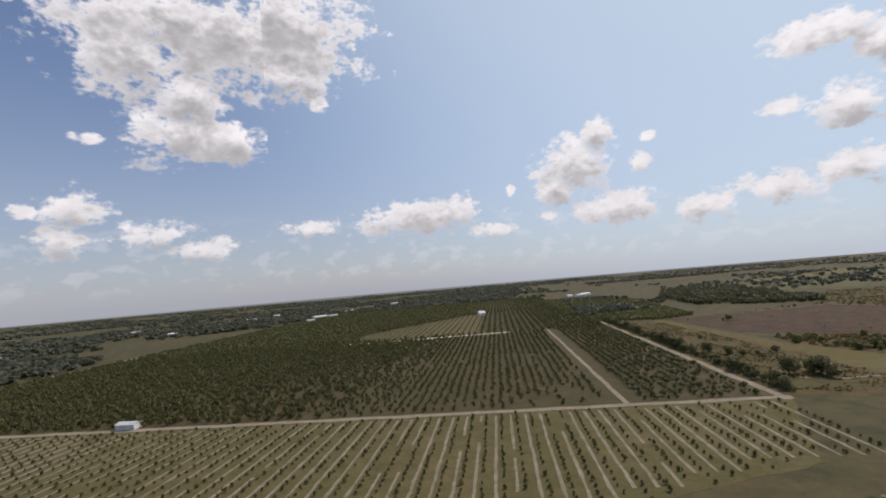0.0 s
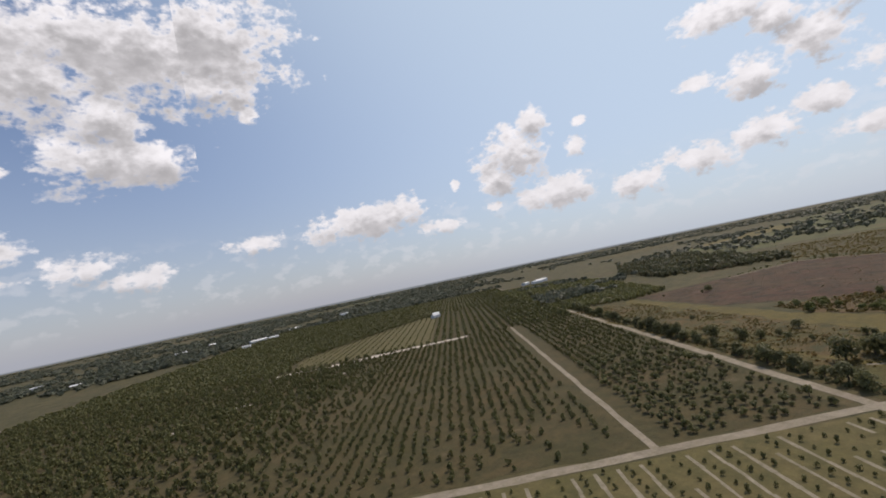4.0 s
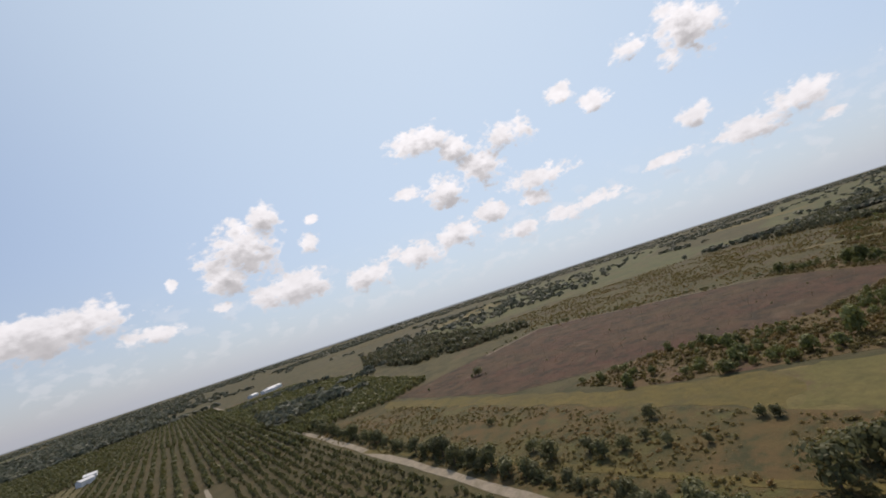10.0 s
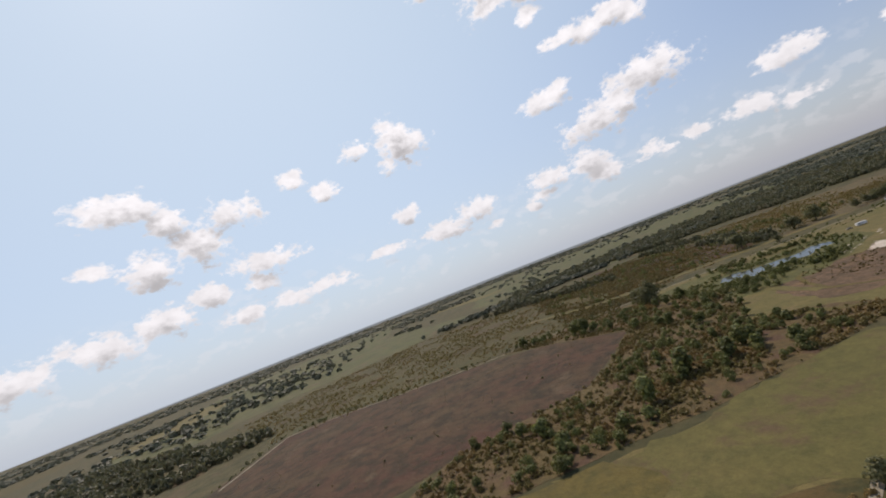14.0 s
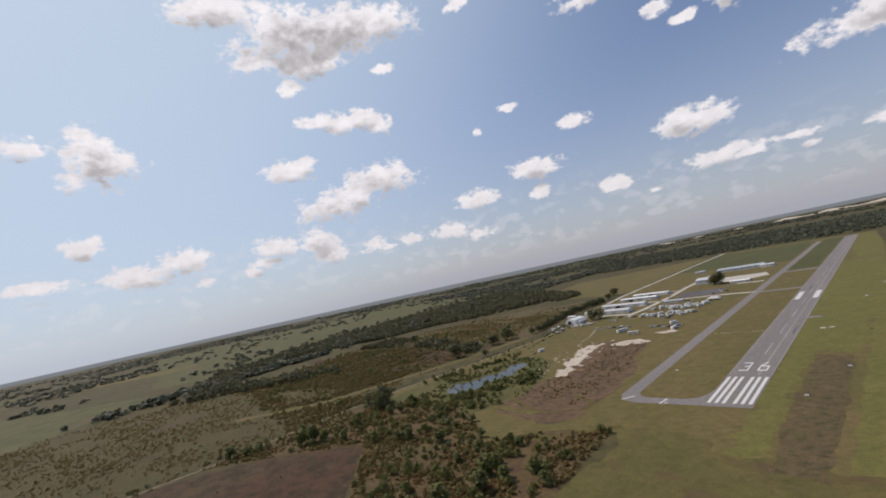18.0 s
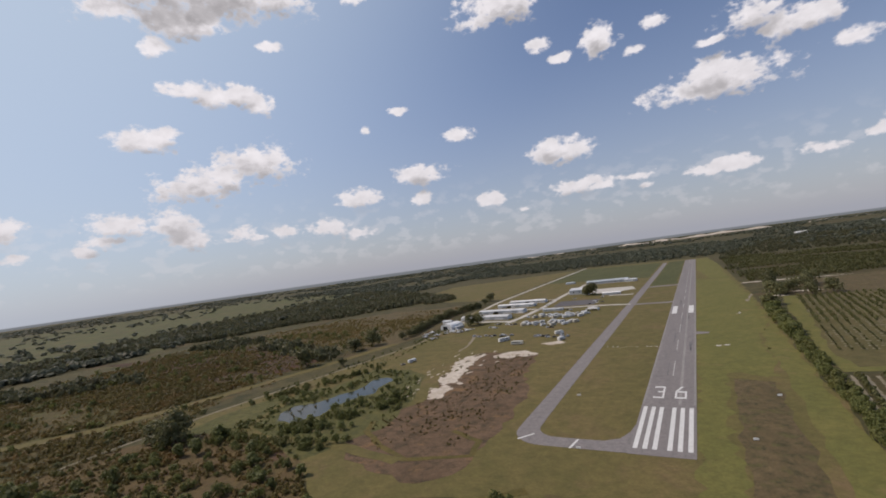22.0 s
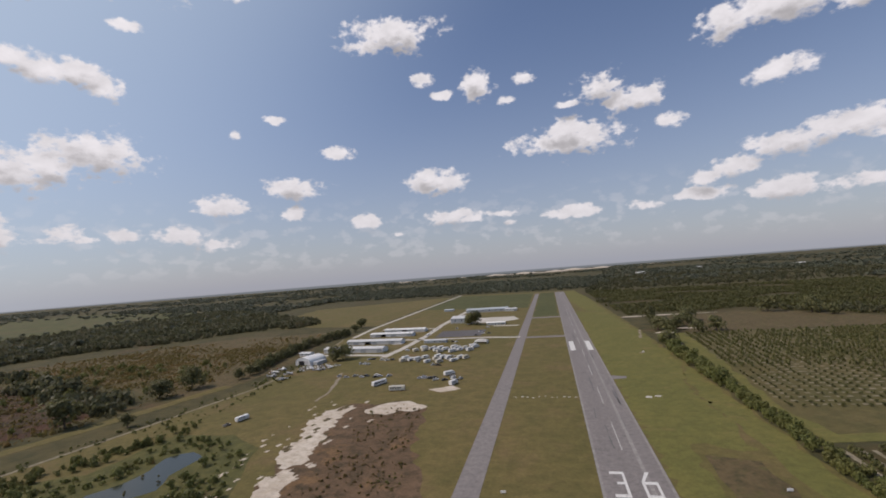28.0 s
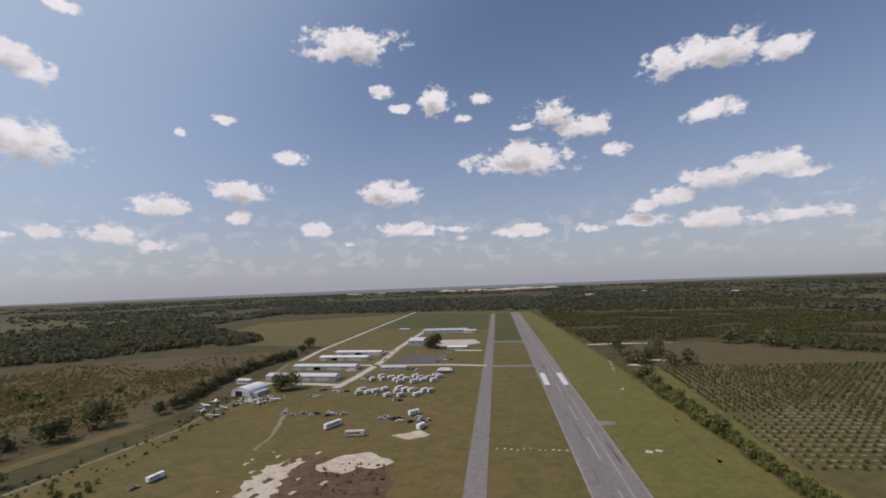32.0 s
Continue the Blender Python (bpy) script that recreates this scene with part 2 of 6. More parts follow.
# ---- materials ----
def shade(name, rough=0.9, metal=0.0):
    m = bpy.data.materials.new(name)
    m.use_nodes = True
    b = m.node_tree.nodes["Principled BSDF"]
    b.inputs["Roughness"].default_value, b.inputs["Metallic"].default_value = rough, metal
    b.inputs["Specular IOR Level"].default_value = 0.25
    return m, m.node_tree, b


def noise_node(nt, vec, scale, detail=6.0, rough=0.6, stretch=None, turn=0.0):
    if stretch:
        mp = nt.nodes.new("ShaderNodeMapping")
        mp.inputs["Scale"].default_value = stretch
        mp.inputs["Rotation"].default_value = (0, 0, radians(turn))
        nt.links.new(vec, mp.inputs[0])
        vec = mp.outputs[0]
    n = nt.nodes.new("ShaderNodeTexNoise")
    n.inputs["Scale"].default_value, n.inputs["Detail"].default_value, n.inputs["Roughness"].default_value = scale, detail, rough
    nt.links.new(vec, n.inputs["Vector"])
    return n.outputs["Fac"]


def ramp_node(nt, f, lo, hi):
    r = nt.nodes.new("ShaderNodeMapRange")
    r.inputs[1].default_value, r.inputs[2].default_value = lo, hi
    nt.links.new(f, r.inputs[0])
    return r.outputs[0]


def mix_node(nt, f, a, b):
    n = nt.nodes.new("ShaderNodeMix")
    n.data_type = "RGBA"
    for slot, v in ((0, f), (6, a), (7, b)):
        if isinstance(v, (int, float)):
            n.inputs[slot].default_value = v
        elif isinstance(v, tuple):
            n.inputs[slot].default_value = (*v, 1)
        else:
            nt.links.new(v, n.inputs[slot])
    return n.outputs[2]


def earth(name, base, light, dark, big=0.02, mid=0.12, fine=1.1, bump=0.5, patch=None, patch_at=(0.6, 0.68), streak=None, turn=0.0, rough=0.95, tufts=(0.42, 0.72)):
    """Ground cover: broad drifts, tufts and fine grain; patch: a third colour in ragged spots."""
    m, nt, b = shade(name, rough)
    vec = nt.nodes.new("ShaderNodeTexCoord").outputs["Object"]
    broad = noise_node(nt, vec, big, 5, 0.65, streak, turn)
    tuft = noise_node(nt, vec, mid, 8, 0.72)
    grain = noise_node(nt, vec, fine, 6, 0.75)
    c = mix_node(nt, ramp_node(nt, broad, 0.36, 0.64), base, light)
    c = mix_node(nt, ramp_node(nt, tuft, *tufts), c, dark)
    if patch:
        spot = noise_node(nt, vec, big * 2.3, 9, 0.7)
        c = mix_node(nt, ramp_node(nt, spot, *patch_at), c, patch)
    dim = nt.nodes.new("ShaderNodeHueSaturation")
    nt.links.new(ramp_node(nt, grain, 0.25, 0.75), dim.inputs["Value"])
    v = nt.nodes.new("ShaderNodeMapRange")
    v.inputs[1].default_value, v.inputs[2].default_value = 0.25, 0.75
    v.inputs[3].default_value, v.inputs[4].default_value = 0.58, 1.42
    both = nt.nodes.new("ShaderNodeMath")
    both.operation = "MULTIPLY_ADD"
    both.inputs[1].default_value = 0.5
    nt.links.new(noise_node(nt, vec, fine * 0.3, 5, 0.7), both.inputs[0])
    half = nt.nodes.new("ShaderNodeMath")
    half.operation = "MULTIPLY"
    half.inputs[1].default_value = 0.5
    nt.links.new(grain, half.inputs[0])
    nt.links.new(half.outputs[0], both.inputs[2])
    nt.links.new(both.outputs[0], v.inputs[0])
    nt.links.new(v.outputs[0], dim.inputs["Value"])
    nt.links.new(c, dim.inputs["Color"])
    nt.links.new(dim.outputs[0], b.inputs["Base Color"])
    if bump:
        bp = nt.nodes.new("ShaderNodeBump")
        bp.inputs["Strength"].default_value, bp.inputs["Distance"].default_value = bump, 0.6
        nt.links.new(grain, bp.inputs["Height"])
        nt.links.new(bp.outputs[0], b.inputs["Normal"])
    return m


def plain(name, colour, rough=0.7, metal=0.0, vary=0.15, scale=0.8):
    m, nt, b = shade(name, rough, metal)
    vec = nt.nodes.new("ShaderNodeTexCoord").outputs["Object"]
    n = noise_node(nt, vec, scale, 7, 0.7)
    d = tuple(c * (1 - 2 * vary) for c in colour)
    nt.links.new(mix_node(nt, ramp_node(nt, n, 0.3, 0.7), d, colour), b.inputs["Base Color"])
    return m


def leafy(name, dark, light, third, gain=1.32):
    m, nt, b = shade(name, 0.55)
    isle = nt.nodes.new("ShaderNodeNewGeometry").outputs["Random Per Island"]
    vec = nt.nodes.new("ShaderNodeTexCoord").outputs["Object"]
    own = nt.nodes.new("ShaderNodeObjectInfo").outputs["Random"]
    c = mix_node(nt, isle, dark, light)
    c = mix_node(nt, ramp_node(nt, noise_node(nt, vec, 0.05, 4), 0.5, 0.75), c, third)
    hs = nt.nodes.new("ShaderNodeHueSaturation")
    v = nt.nodes.new("ShaderNodeMapRange")
    v.inputs[3].default_value, v.inputs[4].default_value = 0.8 * gain, 1.2 * gain
    nt.links.new(own, v.inputs[0])
    nt.links.new(v.outputs[0], hs.inputs["Value"])
    nt.links.new(c, hs.inputs["Color"])
    nt.links.new(hs.outputs[0], b.inputs["Base Color"])
    glow = nt.nodes.new("ShaderNodeBsdfTranslucent")
    nt.links.new(hs.outputs[0], glow.inputs["Color"])
    both = nt.nodes.new("ShaderNodeMixShader")
    both.inputs[0].default_value = 0.42
    nt.links.new(b.outputs[0], both.inputs[1])
    nt.links.new(glow.outputs[0], both.inputs[2])
    nt.links.new(both.outputs[0], nt.nodes["Material Output"].inputs[0])
    return m


M_LAND = earth("scrub_and_woodland_floor", (0.066, 0.058, 0.024), (0.086, 0.072, 0.030), (0.040, 0.040, 0.016), 0.006, 0.05, 0.4, 0.6, (0.092, 0.062, 0.033), (0.56, 0.66), tufts=(0.45, 0.62))
M_MOWN = earth("mown_grass", (0.112, 0.096, 0.032), (0.142, 0.110, 0.042), (0.080, 0.074, 0.024), 0.012, 0.10, 0.9, 0.3, (0.148, 0.104, 0.050), (0.52, 0.70), (1, 0.3, 1))
M_STRIP = earth("ripe_grass_strip", (0.100, 0.080, 0.022), (0.122, 0.092, 0.027), (0.066, 0.060, 0.019), 0.02, 0.12, 0.9, 0.5, (0.080, 0.066, 0.026), (0.52, 0.66))
M_WEEDS = earth("rough_weeds", (0.074, 0.064, 0.021), (0.104, 0.068, 0.026), (0.042, 0.042, 0.016), 0.02, 0.12, 0.8, 0.7, (0.086, 0.080, 0.026), (0.54, 0.62), tufts=(0.46, 0.60))
M_RED = earth("russet_field", (0.072, 0.034, 0.021), (0.076, 0.052, 0.026), (0.034, 0.026, 0.014), 0.016, 0.07, 0.6, 0.9, (0.104, 0.076, 0.046), (0.58, 0.70), (1, 0.35, 1), 35, tufts=(0.44, 0.60))
M_BROWN = earth("brown_stubble", (0.096, 0.072, 0.035), (0.126, 0.092, 0.046), (0.060, 0.052, 0.024), 0.05, 0.22, 0.9, 0.7, (0.090, 0.082, 0.030), (0.54, 0.62), tufts=(0.46, 0.62))
M_PASTURE = earth("far_pasture", (0.080, 0.086, 0.030), (0.104, 0.100, 0.038), (0.050, 0.056, 0.022), 0.006, 0.03, 0.2, 0.4, (0.098, 0.074, 0.038), (0.52, 0.62), (1, 0.3, 1), 20, tufts=(0.44, 0.60))
M_GROVE = earth("grove_floor", (0.058, 0.050, 0.019), (0.082, 0.060, 0.026), (0.038, 0.038, 0.015), 0.02, 0.11, 0.7, 0.5, (0.150, 0.112, 0.066), (0.60, 0.76))
M_YOUNG = earth("young_grove_floor", (0.092, 0.080, 0.028), (0.118, 0.094, 0.040), (0.062, 0.060, 0.021), 0.02, 0.1, 0.7, 0.4)
M_SAND = earth("pale_sand", (0.46, 0.40, 0.33), (0.55, 0.50, 0.43), (0.34, 0.28, 0.21), 0.03, 0.2, 1.2, 0.4)
M_TRACK = earth("sandy_track", (0.225, 0.19, 0.142), (0.29, 0.25, 0.19), (0.15, 0.13, 0.082), 0.05, 0.2, 1.0, 0.4)
M_TARMAC = earth("worn_asphalt", (0.185, 0.168, 0.162), (0.222, 0.204, 0.196), (0.142, 0.132, 0.130), 0.03, 0.35, 2.0, 0.15, (0.12, 0.112, 0.110), (0.60, 0.70), (1, 0.12, 1), 0, 0.85)
M_APRON = earth("dark_apron", (0.10, 0.095, 0.10), (0.125, 0.118, 0.12), (0.075, 0.072, 0.075), 0.03, 0.3, 2.0, 0.15)
M_PAINT = plain("worn_white_paint", (0.66, 0.66, 0.64), 0.8, 0, 0.16, 0.9)
M_LANES = earth("sandy_lane", (0.205, 0.178, 0.125), (0.27, 0.235, 0.178), (0.115, 0.104, 0.058), 0.05, 0.2, 1.0, 0.4)
M_VERGE = earth("fresh_green_grass", (0.118, 0.114, 0.032), (0.142, 0.128, 0.038), (0.094, 0.096, 0.028), 0.02, 0.10, 0.9, 0.3, (0.165, 0.125, 0.050), (0.56, 0.72))
M_MEADOW = earth("weedy_meadow", (0.064, 0.053, 0.020), (0.078, 0.066, 0.023), (0.046, 0.046, 0.017), 0.008, 0.05, 0.6, 0.5, (0.074, 0.048, 0.026), (0.52, 0.64), tufts=(0.46, 0.62))
M_PADDOCK = earth("rusty_paddock_weeds", (0.112, 0.072, 0.042), (0.142, 0.092, 0.056), (0.062, 0.046, 0.026), 0.03, 0.16, 0.9, 0.8, (0.172, 0.104, 0.052), (0.55, 0.64), tufts=(0.46, 0.62))
M_TURF = earth("patchy_turf", (0.100, 0.090, 0.028), (0.118, 0.098, 0.033), (0.072, 0.068, 0.022), 0.018, 0.09, 0.9, 0.35, (0.096, 0.066, 0.034), (0.52, 0.64))

# ---- helpers for meshes ----
def finish(name, verts, faces, material, parent=None, smooth=False):
    me = bpy.data.meshes.new(name)
    me.from_pydata([tuple(v) for v in verts], [], [tuple(f) for f in faces])
    me.materials.append(material)
    if smooth:
        for p in me.polygons:
            p.use_smooth = True
    ob = new(name, me)
    if parent is not None:
        ob.parent = parent
    return ob


def part(name, bm, material, parent=None, label=""):
    me = bpy.data.meshes.new(name)
    bm.to_mesh(me)
    bm.free()
    me.materials.append(material)
    ob = new(name, me)
    if parent is not None:
        ob.parent = parent
    if label:
        ob["label"] = label
    return ob


def ragged(points, step=9.0, jitter=1.6, seed=1, closed=True):
    """A polygon's outline walked in short steps, each set off a little."""
    rnd = random.Random(seed)
    out = []
    n = len(points)
    for i in range(n if closed else n - 1):
        a, b = Vector(points[i]), Vector(points[(i + 1) % n])
        k = max(1, int((b - a).length / step))
        side = Vector((-(b - a).y, (b - a).x)).normalized()
        for j in range(k):
            p = a + (b - a) * j / k
            if j:
                p = p + side * rnd.uniform(-jitter, jitter)
            out.append((p.x, p.y))
    if not closed:
        out.append(tuple(points[-1]))
    return out


def field(name, points, z, material, label, category="field", step=9.0, jitter=1.6, seed=1):
    """A patch of ground cover, a thin slab whose skirt dips under the sheet of ground."""
    ring = ragged(points, step, jitter, seed)
    bm = bmesh.new()
    top = [bm.verts.new((x, y, z)) for x, y in ring]
    low = [bm.verts.new((x, y, -0.3)) for x, y in ring]
    face = bm.faces.new(top)
    face.normal_update()
    if face.normal.z < 0:
        face.normal_flip()
    for i in range(len(top)):
        j = (i + 1) % len(top)
        bm.faces.new((top[i], top[j], low[j], low[i]))
    bmesh.ops.triangulate(bm, faces=[face], ngon_method="EAR_CLIP")
    bmesh.ops.recalc_face_normals(bm, faces=bm.faces)
    return tagged(part(name, bm, material), label, category, kind="structure")


def ribbon(name, line, width, z, material, label, category="track", jitter=0.4, seed=3, step=12.0):
    pts = ragged(line, step, jitter, seed, closed=False)
    left, right = [], []
    rnd = random.Random(seed)
    for i, p in enumerate(pts):
        a, b = Vector(pts[max(0, i - 1)]), Vector(pts[min(len(pts) - 1, i + 1)])
        side = Vector((-(b - a).y, (b - a).x)).normalized()
        w = width / 2 + rnd.uniform(-jitter, jitter) * 0.6
        left.append((p[0] + side.x * w, p[1] + side.y * w, z))
        right.append((p[0] - side.x * w, p[1] - side.y * w, z))
    n = len(pts)
    v = left + right + [(x, y, -0.3) for x, y, _ in left] + [(x, y, -0.3) for x, y, _ in right]
    f = []
    for i in range(n - 1):
        f += [(n + i, n + i + 1, i + 1, i), (i, i + 1, 2 * n + i + 1, 2 * n + i), (n + i + 1, n + i, 3 * n + i, 3 * n + i + 1)]
    return tagged(finish(name, v, f, material), label, category, kind="structure")


# ---- the grid of the groves: u runs along the border track, v along the tree-lined road ----
GO, GA = Vector((104, -181)), radians(27.6)
GU, GV = Vector((math.cos(GA), -math.sin(GA))), Vector((-math.sin(GA), -math.cos(GA)))


def gg(u, v):
    p = GO + GU * u + GV * v
    return (p.x, p.y)


# ---- ground ----
def ground_sheet():
    n, reach = 70, 5600.0
    v, f = [], []
    for j in range(n + 1):
        for i in range(n + 1):
            v.append(((i / n * 2 - 1) * reach, (j / n * 2 - 1) * reach - 100, 0.0))
    for j in range(n):
        for i in range(n):
            a = j * (n + 1) + i
            f.append((a, a + 1, a + n + 2, a + n + 1))
    return tagged(finish("ground", v, f, M_LAND), "flat scrubby lowland reaching to the hazy horizon", "ground", kind="structure")


ground_sheet()
field("mown_airfield", [(-290, 1240), (-288, 500), (-284, 430), (-274, 360), (-254, 290), (-248, 200), (-262, 110), (-284, 0), (-270, -34), (-240, -26), (-190, -34), (-150, -40), (-105, -75), (-75, -52), (-40, -46), (-32, -60), (-36, -100), (-33, -140), (-28, -176), (-30, -203), (-36, -225), (20, -200), (28, -170), (66, -120), (66, 420), (60, 700), (40, 1160)], 0.03, M_MOWN, "mown grass of the airfield, olive green with dry patches", "grass", seed=4)
field("ripe_grass_strip", [(-33, -205), (-40, -262), (-67, -330), (-122, -463), (-100, -452), (-49, -323), (-14, -253), (-3, -226), (8, -205), (-12, -196)], 0.06, M_STRIP, "golden strip of ripe grass beside the russet field", "grass", step=6.0, jitter=2.5, seed=5)
field("russet_field", [(-128, -462), (-232, -425), (-332, -394), (-329, -337), (-310, -290), (-298, -237), (-282, -187), (-251, -144), (-190, -104), (-146, -138), (-112, -172), (-107, -192), (-101, -216), (-92, -250), (-72, -330)], 0.05, M_RED, "russet brown weed field with pale bare patches", "field", seed=6)
field("weed_field", [(-100, -452), (-49, -323), (-14, -253), (-3, -226), (10, -203), (24, -165), (70, -150), (98, -178), (60, -255), (29, -320), (-9, -398), (-60, -500), (-110, -465)], 0.04, M_WEEDS, "rough weedy field with scattered shrubs", "field", seed=7)
field("patchy_turf", [(-36, -40), (-32, -60), (-36, -100), (-33, -140), (-28, -176), (-30, -203), (-12, -200), (10, -203), (24, -168), (66, -118), (66, -62), (12, -58), (-10, -38)], 0.055, M_TURF, "patchy olive and brown turf before the runway", "grass", step=5.0, jitter=4.0, seed=19)
field("green_verge", [(12, -57), (25, -57), (24, 60), (27, 105), (50, 100), (51, 205), (64, 255), (62, 420), (56, 596), (30, 610), (12, 620)], 0.05, M_VERGE, "fresher green grass beside the runway", "grass", step=5.0, jitter=3.0, seed=16)
field("green_verge", [(51, -60), (64, -60), (65, 120), (64, 250), (52, 200), (52, 90)], 0.05, M_VERGE, "fresher green grass before the hedge", "grass", seed=17)
field("green_verge", [(30, 620), (56, 600), (52, 900), (38, 1120), (14, 1120), (14, 800)], 0.05, M_VERGE, "fresher green grass at the runway's far end", "grass", seed=18)
field("brown_strip", [(29, 95), (46, 90), (47, 20), (46, -70), (28, -66), (26, 0)], 0.06, M_BROWN, "brown dead grass strip beside the runway", "field", seed=8)
field("brown_paddock", [(-133, 40), (-150, 5), (-138, -26), (-110, -40), (-82, -44), (-69, -28), (-69, 5), (-74, 60), (-92, 112), (-96, 150), (-112, 166), (-152, 158), (-146, 95)], 0.06, M_PADDOCK, "rusty brown weedy paddock beside the sand", "field", 6.0, 3.0, seed=9)
for _i, (_n, _p, _s) in enumerate((("far", [(-1400, -330), (-900, -83), (-752, -238), (-700, -420), (-534, -700), (-909, -912), (-1980, -1076), (-2500, -268)], 1), ("mid", [(-1100, -60), (-852, 34), (-780, 201), (-719, 417), (-737, 713), (-900, 1100), (-2400, 1700), (-3000, 300)], 2))):
    field("pasture", _p, 0.05, M_PASTURE, "wide open green pasture in the distance", "pasture", step=60, jitter=14, seed=20 + _i)

field("weedy_meadow", [(-1000, -60), (-760, -240), (-690, -420), (-540, -560), (-420, -440), (-336, -398), (-332, -337), (-302, -237), (-293, -178), (-287, -100), (-652, -20), (-720, -20)], 0.045, M_MEADOW, "olive green weedy meadow west of the russet field", "meadow", step=20, jitter=5, seed=22)

# ---- groves' floors and tracks ----
field("grove_floor", [gg(4, 2), gg(640, 2), gg(640, 1100), gg(4, 1250)], 0.03, M_GROVE, "grassy floor of the citrus grove with bare patches", "field", seed=11)
field("young_grove_floor", [gg(-4, -5), gg(640, -5), gg(640, -190), gg(140, -120), gg(30, -75)], 0.05, M_YOUNG, "pale grassy floor of the young grove", "field", seed=12)
field("light_field", [gg(160, 342), gg(318, 345), gg(330, 420), gg(190, 655), gg(165, 650)], 0.06, M_YOUNG, "light green replanted field inside the grove", "field", seed=13)
field("east_grove_floor", [(76, 150), (100, 380), (300, 376), (420, 300), (420, 145), (140, 122), (84, 118)], 0.05, M_YOUNG, "sandy floor of the citrus grove beside the airfield", "field", seed=14)
field("south_grove_floor", [(80, 104), (150, 110), (420, 120), (420, -120), (74, -40)], 0.05, M_GROVE, "sandy floor of the hedged citrus rows", "field", seed=15)
ribbon("border_track", [gg(-6, -2), gg(300, -2), gg(700, -2)], 5.0, 0.08, M_TRACK, "pale sandy track along the grove's edge", seed=31)
ribbon("tree_lined_road", [gg(-2, -6), gg(-2, 500), gg(-2, 1330)], 4.6, 0.09, M_TRACK, "sandy farm road along a row of trees", "road", seed=32)
ribbon("grove_track", [gg(70, -2), gg(72, 335)], 2.7, 0.10, M_TRACK, "sandy track through the grove", seed=33)
ribbon("grove_track", [gg(646, -20), gg(646, 900)], 6.0, 0.08, M_TRACK, "sandy track beside the grove", seed=34)
ribbon("field_path", [(-232, -419), (-332, -392), (-329, -337), (-312, -290), (-300, -237), (-290, -178), (-288, -60), (-282, 5), (-262, 110), (-245, 200), (-250, 290), (-285, 430)], 2.4, 0.09, M_LANES, "worn grassy path along the field's edge", "path", seed=35)

# ---- runway and taxiways ----
def slab(name, ring, z, material, label, category):
    bm = bmesh.new()
    top = [bm.verts.new((x, y, z)) for x, y in ring]
    low = [bm.verts.new((x, y, -0.3)) for x, y in ring]
    face = bm.faces.new(top)
    face.normal_update()
    for i in range(len(top)):
        j = (i + 1) % len(top)
        bm.faces.new((top[i], top[j], low[j], low[i]))
    bmesh.ops.triangulate(bm, faces=[face], ngon_method="EAR_CLIP")
    bmesh.ops.recalc_face_normals(bm, faces=bm.faces)
    return tagged(part(name, bm, material), label, category, kind="structure")


slab("runway", [(-11.6, -3), (11.6, -3), (11.6, 1128), (-11.6, 1128)], 0.12, M_TARMAC, "worn grey asphalt runway with white markings", "runway")
ring = [(-11.6, -2.6), (-44, -2.6)] + [(-46 - 15.5 * math.sin(a * math.pi / 16), 13 - 15.6 * math.cos(a * math.pi / 16)) for a in range(1, 9)] + [(-61.5, 1100), (-52, 1100), (-52, 30)] + [(-42 - 10 * math.cos(a * math.pi / 16), 18 - 11.5 * math.sin(a * math.pi / 16)) for a in range(1, 9)] + [(-22, 6.5), (-16, 10), (-13, 17), (-11.6, 26)]
slab("taxiway", ring, 0.10, M_TARMAC, "grey asphalt taxiway beside the runway", "taxiway")
slab("cross_taxiway", [(-52, 386), (-11.6, 386), (-11.6, 396), (-52, 396)], 0.11, M_TARMAC, "grey asphalt link between runway and taxiway", "taxiway")
slab("cross_taxiway", [(-52, 560), (-11.6, 560), (-11.6, 572), (-52, 572)], 0.11, M_TARMAC, "grey asphalt link between runway and taxiway", "taxiway")

# ---- plants ----
M_CITRUS = leafy("citrus_leaves", (0.060, 0.066, 0.026), (0.125, 0.122, 0.045), (0.108, 0.096, 0.039))
M_OAK = leafy("oak_leaves", (0.070, 0.075, 0.034), (0.135, 0.130, 0.055), (0.115, 0.104, 0.048))
M_SCRUB = leafy("scrub_leaves", (0.080, 0.070, 0.024), (0.172, 0.134, 0.042), (0.205, 0.122, 0.046))
M_HEDGE = leafy("hedge_leaves", (0.068, 0.080, 0.028), (0.145, 0.150, 0.045), (0.125, 0.115, 0.040))
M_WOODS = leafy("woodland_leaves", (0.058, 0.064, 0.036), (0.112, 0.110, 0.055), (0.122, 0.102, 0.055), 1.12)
# woodland leaves for far trees, distance haze put in as a paler, bluer colour
M_HAZED_WOOD = leafy("hazed_distant_leaves", (0.058, 0.068, 0.048), (0.106, 0.114, 0.076), (0.102, 0.100, 0.068), 1.25)
M_FERN = leafy("dry_weeds", (0.06, 0.055, 0.02), (0.13, 0.085, 0.03), (0.10, 0.11, 0.03))
M_BARK = plain("bark", (0.13, 0.105, 0.08), 0.95, 0, 0.25, 3.0)


